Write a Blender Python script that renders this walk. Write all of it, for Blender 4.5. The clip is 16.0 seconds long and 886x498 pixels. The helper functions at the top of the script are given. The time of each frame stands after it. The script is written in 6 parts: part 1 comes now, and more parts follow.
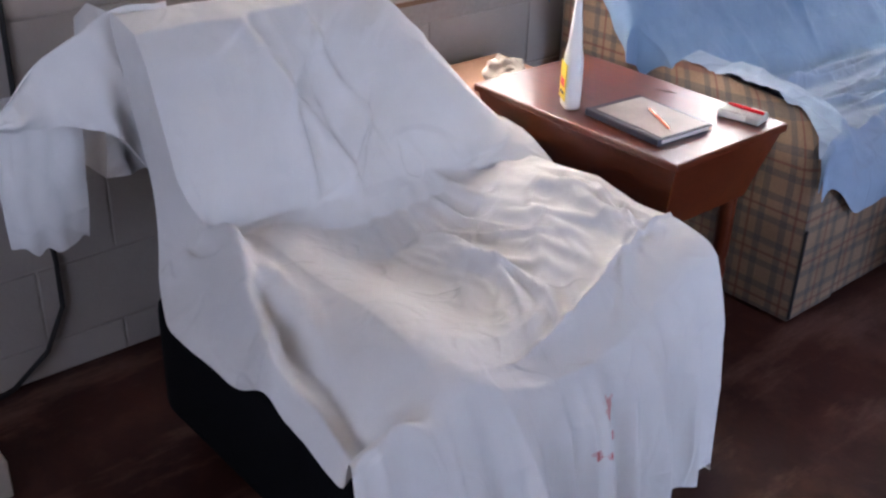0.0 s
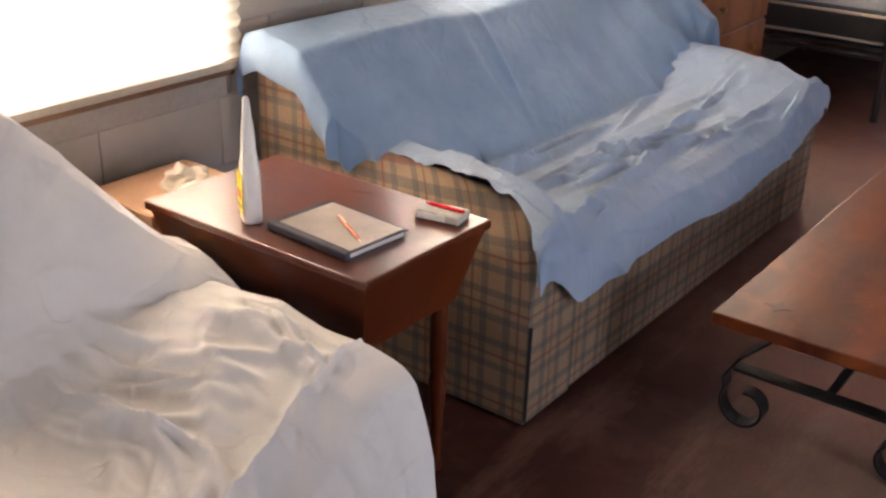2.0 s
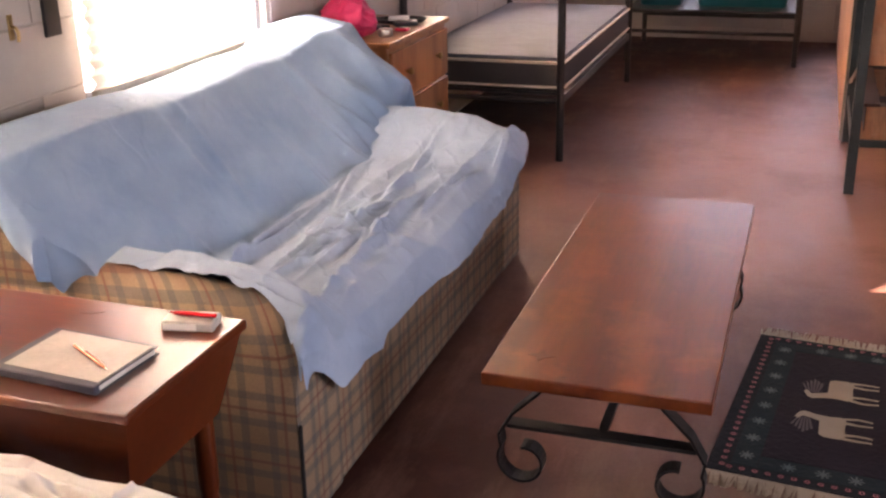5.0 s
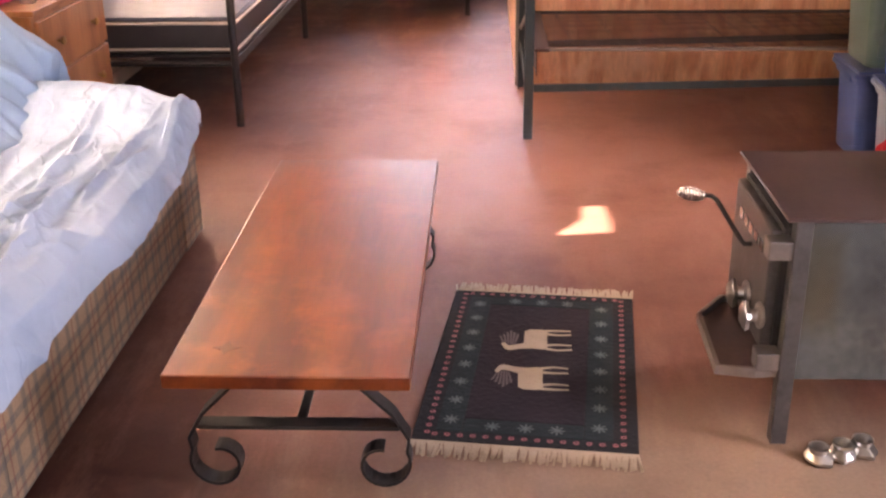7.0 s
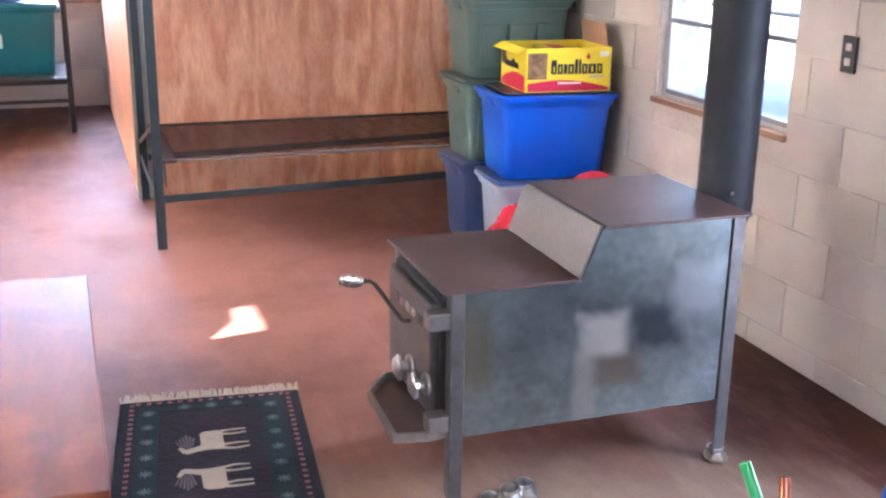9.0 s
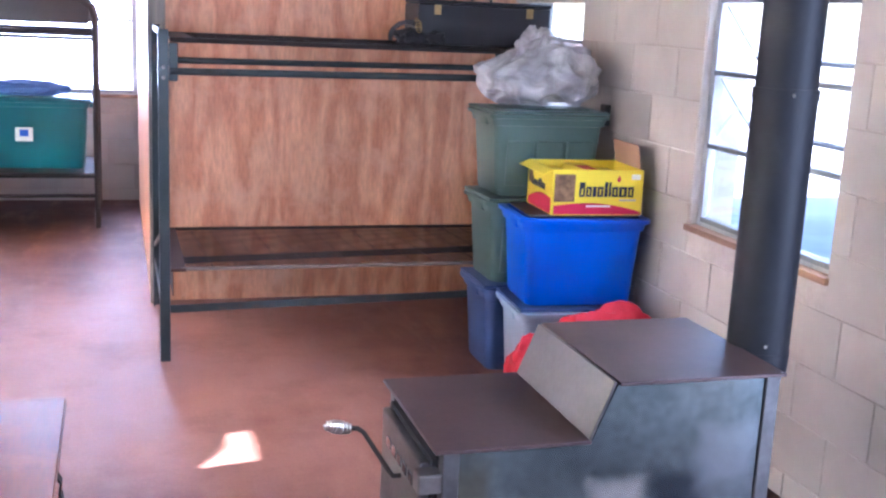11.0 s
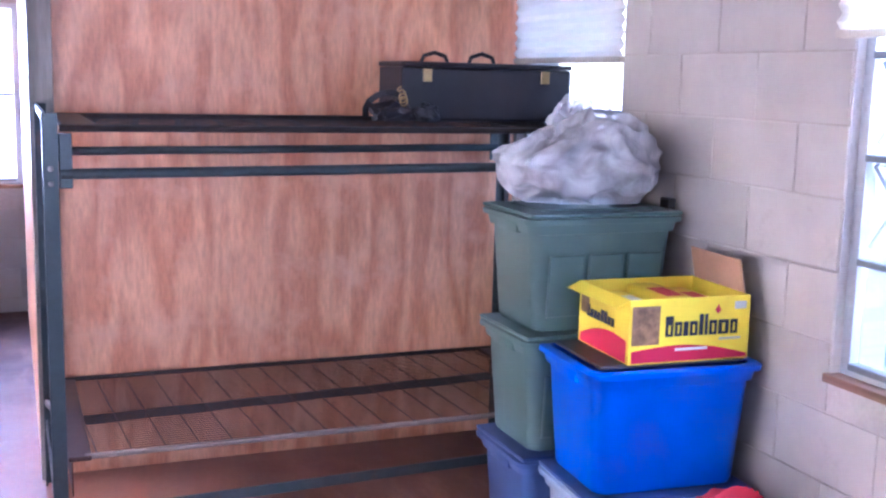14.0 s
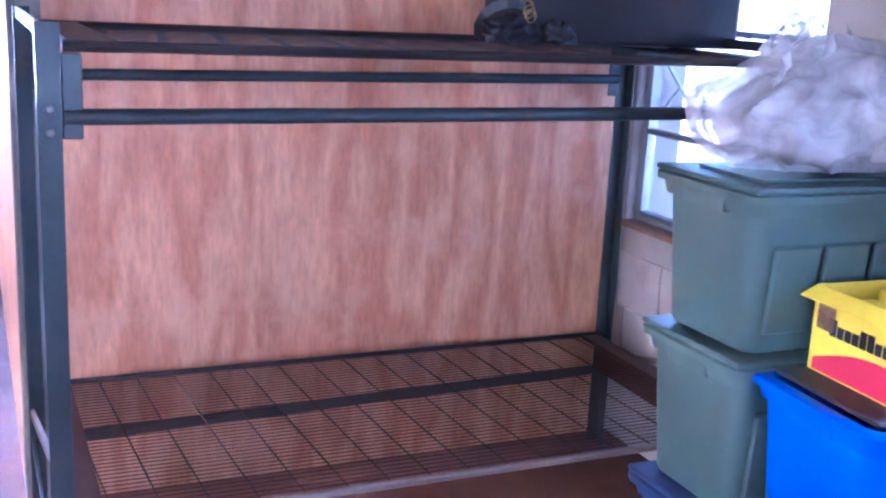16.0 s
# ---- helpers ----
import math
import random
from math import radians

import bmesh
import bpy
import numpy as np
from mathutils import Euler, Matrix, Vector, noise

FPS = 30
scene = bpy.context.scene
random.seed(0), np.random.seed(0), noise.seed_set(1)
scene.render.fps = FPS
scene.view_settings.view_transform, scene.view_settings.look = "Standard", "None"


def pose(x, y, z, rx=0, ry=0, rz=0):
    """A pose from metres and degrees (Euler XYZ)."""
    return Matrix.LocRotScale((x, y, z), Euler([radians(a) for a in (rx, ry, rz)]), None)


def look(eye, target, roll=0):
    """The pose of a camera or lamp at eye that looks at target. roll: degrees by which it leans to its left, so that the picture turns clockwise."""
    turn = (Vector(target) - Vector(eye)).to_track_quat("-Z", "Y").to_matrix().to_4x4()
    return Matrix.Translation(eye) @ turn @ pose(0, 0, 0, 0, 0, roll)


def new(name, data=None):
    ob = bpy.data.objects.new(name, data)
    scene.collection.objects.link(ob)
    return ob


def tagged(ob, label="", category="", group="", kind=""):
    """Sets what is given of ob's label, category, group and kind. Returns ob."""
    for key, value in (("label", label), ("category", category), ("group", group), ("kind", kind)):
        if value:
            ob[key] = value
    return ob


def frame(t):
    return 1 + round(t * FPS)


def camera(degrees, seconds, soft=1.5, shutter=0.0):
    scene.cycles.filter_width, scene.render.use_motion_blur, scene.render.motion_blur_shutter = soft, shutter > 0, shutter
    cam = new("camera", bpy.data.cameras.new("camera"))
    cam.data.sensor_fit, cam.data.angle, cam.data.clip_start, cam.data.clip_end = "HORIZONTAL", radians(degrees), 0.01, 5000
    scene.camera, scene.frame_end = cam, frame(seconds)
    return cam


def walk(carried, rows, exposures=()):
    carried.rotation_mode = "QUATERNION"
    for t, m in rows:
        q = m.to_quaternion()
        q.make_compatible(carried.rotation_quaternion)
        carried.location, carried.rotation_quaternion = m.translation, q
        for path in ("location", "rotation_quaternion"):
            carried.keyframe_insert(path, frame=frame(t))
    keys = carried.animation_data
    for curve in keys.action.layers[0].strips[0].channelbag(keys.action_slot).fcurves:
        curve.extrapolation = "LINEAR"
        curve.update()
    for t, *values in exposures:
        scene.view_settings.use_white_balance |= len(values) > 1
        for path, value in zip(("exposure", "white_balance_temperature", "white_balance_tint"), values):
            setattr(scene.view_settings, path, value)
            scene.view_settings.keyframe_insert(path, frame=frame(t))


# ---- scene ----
cam = camera(44.7, 16.0, soft=2.4)
PATH = [
    (0, (-0.176, 0.316, 1.619), (-1.499, 1.48, 0.673), 1.8),
    (0.5, (-0.183, 0.32, 1.609), (-1.451, 1.519, 0.633), 2.9),
    (1, (-0.22, 0.469, 1.591), (-1.426, 1.706, 0.584), 1.5),
    (1.5, (-0.199, 0.639, 1.588), (-1.409, 1.966, 0.707), 2.5),
    (2, (-0.237, 0.723, 1.596), (-1.326, 2.186, 0.776), 1.6),
    (2.5, (-0.338, 0.768, 1.579), (-1.242, 2.405, 0.87), -1.0),
    (3, (-0.428, 0.772, 1.574), (-1.204, 2.478, 0.875), -1.1),
    (5.5, (-0.436, 0.801, 1.558), (-0.931, 2.606, 0.854), -1.0),
    (6, (-0.43, 0.846, 1.536), (-0.703, 2.673, 0.768), 0.4),
    (6.5, (-0.409, 0.892, 1.542), (-0.596, 2.723, 0.761), -1.8),
    (7, (-0.409, 0.99, 1.546), (-0.486, 2.831, 0.767), -0.7),
    (7.5, (-0.497, 0.964, 1.553), (-0.409, 2.828, 0.835), -0.3),
    (8, (-0.589, 0.88, 1.556), (-0.158, 2.707, 0.867), -0.1),
    (8.5, (-0.596, 0.859, 1.566), (-0.026, 2.662, 0.912), 0.7),
    (9, (-0.594, 0.853, 1.564), (0.046, 2.654, 0.975), 0.9),
    (11.5, (-0.376, 1.26, 1.622), (0.197, 3.146, 1.284), 2.8),
    (12, (-0.4, 1.47, 1.559), (0.275, 3.334, 1.298), 1.9),
    (12.5, (-0.412, 1.759, 1.615), (0.323, 3.597, 1.33), 1.5),
    (13, (-0.25, 2.095, 1.636), (0.339, 3.981, 1.329), 1.2),
    (13.5, (-0.27, 2.37, 1.665), (0.345, 4.244, 1.338), 1.2),
    (14, (-0.313, 2.614, 1.636), (0.427, 4.446, 1.325), 1.4),
    (14.5, (-0.233, 3.0, 1.687), (0.408, 4.852, 1.289), 0.5),
    (15, (-0.214, 3.327, 1.649), (0.354, 5.188, 1.186), 3.6),
    (15.5, (-0.279, 3.569, 1.623), (0.455, 5.377, 1.200), -0.0),
    (16, (-0.345, 3.812, 1.596), (0.45, 5.589, 1.137), 2.9),
]
# the clip's own exposure and white balance: seconds, stops, kelvin, tint
EXPOSURES = [(0.0, 2.66, 5550, 23), (1.0, 2.72, 6150, 23), (1.5, 2.5, 6600, 23), (3.0, 2.8, 7200, 29), (5.5, 3.14, 7650, 35), (6.5, 3.70, 7850, 37), (7.5, 4.02, 7800, 37), (8.0, 3.97, 7150, 24), (8.5, 4.2, 6000, 22), (9.0, 4.28, 5650, 20), (11.5, 3.98, 5000, 25), (12.5, 3.58, 4900, 32), (13.2, 4.0, 4800, 31), (14.0, 4.22, 4700, 32), (15.0, 4.42, 4550, 31), (16.0, 4.32, 4300, 34)]
walk(cam, [(t, look(eye, target, roll)) for t, eye, target, roll in PATH], EXPOSURES)

# ---------- world, sun, light ----------
world = bpy.data.worlds.new("sky")
scene.world = world
world.use_nodes = True
wn = world.node_tree.nodes
sky = wn.new("ShaderNodeTexSky")
sky.sky_type, sky.sun_disc = "NISHITA", False
SUN_WAY = Vector((1.0, 0.15, -0.42)).normalized()
sky.sun_elevation = math.asin(-SUN_WAY.z)
sky.sun_rotation = math.atan2(-SUN_WAY.x, -SUN_WAY.y)
wn["Background"].inputs["Strength"].default_value = 0.06
world.node_tree.links.new(sky.outputs["Color"], wn["Background"].inputs["Color"])

sun = new("sun", bpy.data.lights.new("sun", "SUN"))
sun.data.energy, sun.data.angle, sun.data.color = 5.0, radians(0.5), (1.0, 0.93, 0.82)
sun.matrix_world = look((-20, 2, 10), Vector((-20, 2, 10)) + SUN_WAY)


def window_light(name, eye, target, w, h, power, color):
    """Skylight entering by a window opening."""
    ob = new(name, bpy.data.lights.new(name, "AREA"))
    ob.data.shape, ob.data.size, ob.data.size_y = "RECTANGLE", w, h
    ob.data.energy, ob.data.color = power, color
    ob.matrix_world = look(eye, target)
    return ob


# room: left wall, right wall, near wall, far wall, ceiling
XL, XR, YN, YF, ZC = -2.53, 1.84, -1.6, 10.35, 2.45
window_light("window_light_left_near", (XL - 0.30, 2.26, 1.42), (0, 2.26, 0.9), 0.9, 1.2, 6.00, (1.0, 0.82, 0.58))
window_light("window_light_left", (XL - 0.30, 4.11, 1.50), (0, 4.11, 0.9), 1.15, 1.2, 7.00, (1.0, 0.93, 0.86))
# added lamp at an unseen far window, to brighten and warm the floor there
window_light("fill_light_left_far", (XL - 0.30, 7.3, 1.5), (0, 7.3, 0.5), 1.15, 1.1, 23.0, (1.0, 0.82, 0.66))
window_light("window_light_far", (-0.95, YF + 0.30, 1.5), (-0.95, 6, 0.4), 1.3, 1.2, 11.0, (0.72, 0.80, 1.0))
window_light("window_light_right", (XR + 0.62, 4.49, 2.05), (0.2, 4.49, 0.6), 0.9, 0.6, 4.00, (0.84, 0.91, 1.0))
window_light("doorway_light", (XR + 0.35, 2.42, 1.1), (0.2, 2.6, 0.6), 0.9, 1.9, 7.00, (0.80, 0.89, 1.0))
window_light("window_light_near", (-0.2, YN - 0.10, 1.5), (-0.7, 3, 0.8), 1.7, 1.15, 3.60, (0.90, 0.93, 1.0))

# ---------- materials ----------


def nodes_of(name):
    m = bpy.data.materials.new(name)
    m.use_nodes = True
    t = m.node_tree
    return m, t, t.nodes["Principled BSDF"], t.links


def node(t, kind, **inputs):
    n = t.nodes.new("ShaderNode" + kind)
    for k, v in inputs.items():
        if k == "_operation":
            n.operation = v
        elif k == "_blend_type":
            n.blend_type = v
        elif k == "_vector_type":
            n.vector_type = v
        else:
            n.inputs[k.replace("_", " ")].default_value = v
    return n


def coords(t, l, scale=(1, 1, 1), kind="Object"):
    tc = node(t, "TexCoord")
    mp = node(t, "Mapping", Scale=scale)
    l.new(tc.outputs[kind], mp.inputs["Vector"])
    return mp.outputs["Vector"]


def ramp(t, l, fac, stops):
    r = node(t, "ValToRGB")
    el = r.color_ramp.elements
    while len(el) < len(stops):
        el.new(0.5)
    for e, (p, c) in zip(el, stops):
        e.position, e.color = p, (*c, 1)
    l.new(fac, r.inputs["Fac"])
    return r.outputs["Color"]


def grey(v):
    return (v, v, v)


def mixed(t, l, fac, a, b, how="MIX"):
    m = node(t, "MixRGB", _blend_type=how)
    for k, v in (("Fac", fac), ("Color1", a), ("Color2", b)):
        if isinstance(v, (int, float)):
            m.inputs[k].default_value = v
        elif isinstance(v, tuple):
            m.inputs[k].default_value = (*v, 1)
        else:
            l.new(v, m.inputs[k])
    return m.outputs["Color"]


def bumped(t, l, p, height, strength=0.3, distance=0.004):
    b = node(t, "Bump", Strength=strength, Distance=distance)
    l.new(height, b.inputs["Height"])
    l.new(b.outputs["Normal"], p.inputs["Normal"])


def plain(name, color, rough=0.5, metal=0.0, vary=0.18, big=2.5, fine=60.0, bump=0.15, depth=0.002, dirt=None, dirt_at=0.62, stretch=(1, 1, 1), spec=0.5):
    """Colour with broad stains and fine grain, and fine relief."""
    m, t, p, l = nodes_of(name)
    v = coords(t, l, stretch)
    n1 = node(t, "TexNoise", Scale=big, Detail=6.0, Roughness=0.6)
    n2 = node(t, "TexNoise", Scale=fine, Detail=4.0, Roughness=0.6)
    l.new(v, n1.inputs["Vector"]), l.new(v, n2.inputs["Vector"])
    lo, hi = tuple(c * (1 - vary) for c in color), tuple(min(1, c * (1 + vary)) for c in color)
    c = ramp(t, l, n1.outputs["Fac"], [(0.3, lo), (0.7, hi)])
    g = ramp(t, l, n2.outputs["Fac"], [(0.3, grey(1 - vary * 0.7)), (0.7, grey(1.0))])
    c = mixed(t, l, 1.0, c, g, "MULTIPLY")
    if dirt:
        d = node(t, "TexNoise", Scale=big * 2.2, Detail=8.0, Roughness=0.7)
        l.new(v, d.inputs["Vector"])
        f = ramp(t, l, d.outputs["Fac"], [(dirt_at - 0.06, grey(0)), (dirt_at + 0.08, grey(1))])
        c = mixed(t, l, f, c, dirt)
    l.new(c, p.inputs["Base Color"])
    p.inputs["Roughness"].default_value = rough
    p.inputs["Metallic"].default_value = metal
    p.inputs["Specular IOR Level"].default_value = spec
    bumped(t, l, p, n2.outputs["Fac"], bump, depth)
    return m


def glass(name, tint=(0.93, 0.97, 0.97), rough=0.02):
    m, t, p, l = nodes_of(name)
    p.inputs["Base Color"].default_value = (*tint, 1)
    p.inputs["Transmission Weight"].default_value = 1.0
    p.inputs["IOR"].default_value = 1.45
    p.inputs["Roughness"].default_value = rough
    return m


def polythene(name):
    """Thin, half clear film with sharp glints."""
    m, t, p, l = nodes_of(name)
    p.inputs["Base Color"].default_value = (0.56, 0.55, 0.57, 1)
    p.inputs["Roughness"].default_value = 0.30
    n = node(t, "TexNoise", Scale=9.0, Detail=5.0, Distortion=1.2)
    l.new(coords(t, l), n.inputs["Vector"])
    l.new(ramp(t, l, n.outputs["Fac"], [(0.35, grey(0.42)), (0.7, grey(0.78))]), p.inputs["Alpha"])
    bumped(t, l, p, n.outputs["Fac"], 0.45, 0.01)
    return m


def wood(name, dark, light, rough=0.4, along="y", rings=26.0, grain=70.0, stretch=0.09, bump=0.1, stains=None, coat=0.0, figure=3.2):
    """Flat-sawn grain: contour lines of a noise that is stretched along the board."""
    m, t, p, l = nodes_of(name)
    s = {"x": (stretch, 1, 1), "y": (1, stretch, 1), "z": (1, 1, stretch)}[along]
    v = coords(t, l, s)
    n = node(t, "TexNoise", Scale=figure, Detail=2.0, Roughness=0.45, Distortion=0.25)
    l.new(v, n.inputs["Vector"])
    mul = node(t, "Math", _operation="MULTIPLY")
    mul.inputs[1].default_value = rings
    l.new(n.outputs["Fac"], mul.inputs[0])
    si = node(t, "Math", _operation="SINE")
    l.new(mul.outputs[0], si.inputs[0])
    fine_n = node(t, "TexNoise", Scale=grain, Detail=4.0, Roughness=0.65)
    l.new(v, fine_n.inputs["Vector"])
    half = node(t, "MapRange", From_Min=-1.0, From_Max=1.0)
    l.new(si.outputs[0], half.inputs["Value"])
    c = ramp(t, l, half.outputs[0], [(0.0, dark), (0.45, tuple((a + b) / 2 for a, b in zip(dark, light))), (1.0, light)])
    g = ramp(t, l, fine_n.outputs["Fac"], [(0.3, grey(0.72)), (0.62, grey(1.0))])
    c = mixed(t, l, 1.0, c, g, "MULTIPLY")
    b = node(t, "TexNoise", Scale=1.3, Detail=5.0, Roughness=0.6)
    l.new(coords(t, l), b.inputs["Vector"])
    c = mixed(t, l, 1.0, c, ramp(t, l, b.outputs["Fac"], [(0.3, grey(0.78)), (0.7, grey(1.0))]), "MULTIPLY")
    if stains:
        d = node(t, "TexNoise", Scale=4.5, Detail=7.0, Roughness=0.65)
        l.new(coords(t, l), d.inputs["Vector"])
        c = mixed(t, l, ramp(t, l, d.outputs["Fac"], [(0.52, grey(0)), (0.68, grey(0.8))]), c, stains)
    l.new(c, p.inputs["Base Color"])
    p.inputs["Roughness"].default_value = rough
    p.inputs["Coat Weight"].default_value = coat
    p.inputs["Coat Roughness"].default_value = 0.25
    bumped(t, l, p, fine_n.outputs["Fac"], bump, 0.001)
    return m


def cloth(name, a, b, weave=900.0, rough=0.9, wrinkle=18.0, thin=0.0, bump=0.35, blotch=None, crease=0.0):
    """Woven cloth with faded patches and fine creases."""
    m, t, p, l = nodes_of(name)
    v = coords(t, l)
    n = node(t, "TexNoise", Scale=3.0, Detail=6.0, Roughness=0.6)
    l.new(v, n.inputs["Vector"])
    c = ramp(t, l, n.outputs["Fac"], [(0.32, a), (0.68, b)])
    w = node(t, "TexNoise", Scale=wrinkle, Detail=3.0, Roughness=0.5, Distortion=0.4)
    l.new(v, w.inputs["Vector"])
    f = node(t, "TexNoise", Scale=weave, Detail=1.0)
    l.new(v, f.inputs["Vector"])
    c = mixed(t, l, 1.0, c, ramp(t, l, f.outputs["Fac"], [(0.3, grey(0.9)), (0.7, grey(1.0))]), "MULTIPLY")
    if blotch:
        for (px, py, pz, rx, ry, rz), col in blotch:
            mp = node(t, "Mapping", _vector_type="TEXTURE", Location=(px, py, pz), Scale=(rx, ry, rz))
            tc = node(t, "TexCoord")
            l.new(tc.outputs["Object"], mp.inputs["Vector"])
            ln = node(t, "VectorMath", _operation="LENGTH")
            l.new(mp.outputs[0], ln.inputs[0])
            wob = node(t, "Math", _operation="ADD")
            l.new(ln.outputs["Value"], wob.inputs[0])
            nn = node(t, "TexNoise", Scale=55.0, Detail=3.0)
            l.new(v, nn.inputs["Vector"])
            l.new(nn.outputs["Fac"], wob.inputs[1])
            c = mixed(t, l, ramp(t, l, wob.outputs[0], [(0.80, grey(0.85)), (1.0, grey(0.0))]), c, col)
    l.new(c, p.inputs["Base Color"])
    p.inputs["Roughness"].default_value = rough
    p.inputs["Sheen Weight"].default_value = 0.03 if weave > 400 else 0.0
    add = node(t, "Math", _operation="ADD")
    l.new(w.outputs["Fac"], add.inputs[0])
    sc = node(t, "Math", _operation="MULTIPLY")
    sc.inputs[1].default_value = 0.05
    l.new(f.outputs["Fac"], sc.inputs[0])
    l.new(sc.outputs[0], add.inputs[1])
    height = add.outputs[0]
    for k, (size, stretch) in enumerate(((4.0, (1, 0.6, 1.4)), (7.0, (1.5, 1, 0.5)))) if crease else ():
        cn = node(t, "TexNoise", Scale=size, Detail=1.5, Roughness=0.5, Distortion=0.5)
        l.new(coords(t, l, stretch), cn.inputs["Vector"])
        line = ramp(t, l, cn.outputs["Fac"], [(0.36, grey(0)), (0.50, grey(crease)), (0.515, grey(crease)), (0.57, grey(0))])
        su = node(t, "Math", _operation="ADD")
        l.new(height, su.inputs[0]), l.new(line, su.inputs[1])
        height = su.outputs[0]
    bumped(t, l, p, height, bump, 0.016)
    if thin > 0:
        tr = node(t, "BsdfTranslucent")
        l.new(c, tr.inputs["Color"])
        mx = node(t, "MixShader", Fac=thin)
        l.new(p.outputs[0], mx.inputs[1]), l.new(tr.outputs[0], mx.inputs[2])
        l.new(mx.outputs[0], t.nodes["Material Output"].inputs["Surface"])
    return m


def stripes(t, l, value, period, edges):
    """1 in the given shares of each period."""
    fr = node(t, "Math", _operation="FRACT")
    dv = node(t, "Math", _operation="DIVIDE")
    dv.inputs[1].default_value = period
    l.new(value, dv.inputs[0]), l.new(dv.outputs[0], fr.inputs[0])
    st = []
    for a, b in edges:
        st += [(a, grey(0)), (a + 0.015, grey(1)), (b - 0.015, grey(1)), (b, grey(0))]
    return ramp(t, l, fr.outputs[0], st)


def plaid(name):
    m, t, p, l = nodes_of(name)
    tc = node(t, "TexCoord")
    sep = node(t, "SeparateXYZ")
    l.new(tc.outputs["Object"], sep.inputs[0])
    u = node(t, "Math", _operation="ADD")
    l.new(sep.outputs[0], u.inputs[0]), l.new(sep.outputs[1], u.inputs[1])
    n = node(t, "TexNoise", Scale=5.0, Detail=5.0)
    l.new(tc.outputs["Object"], n.inputs["Vector"])
    c = ramp(t, l, n.outputs["Fac"], [(0.3, (0.25, 0.160, 0.100)), (0.7, (0.35, 0.240, 0.158))])
    for val, per, edges, col, k in (
            (u.outputs[0], 0.074, [(0.05, 0.36)], (0.055, 0.076, 0.084), 0.46), (sep.outputs[2], 0.070, [(0.05, 0.36)], (0.055, 0.076, 0.084), 0.46),
            (u.outputs[0], 0.148, [(0.30, 0.37)], (0.17, 0.055, 0.040), 0.6), (sep.outputs[2], 0.140, [(0.30, 0.37)], (0.16, 0.055, 0.040), 0.6)):
        s = stripes(t, l, val, per, edges)
        s2 = mixed(t, l, 1.0, s, grey(k), "MULTIPLY")
        c = mixed(t, l, s2, c, col)
    f = node(t, "TexNoise", Scale=320.0, Detail=2.0)
    l.new(tc.outputs["Object"], f.inputs["Vector"])
    c = mixed(t, l, 1.0, c, ramp(t, l, f.outputs["Fac"], [(0.3, grey(0.7)), (0.7, grey(1.0))]), "MULTIPLY")
    l.new(c, p.inputs["Base Color"])
    p.inputs["Roughness"].default_value = 0.95
    bumped(t, l, p, f.outputs["Fac"], 0.4, 0.003)
    return m


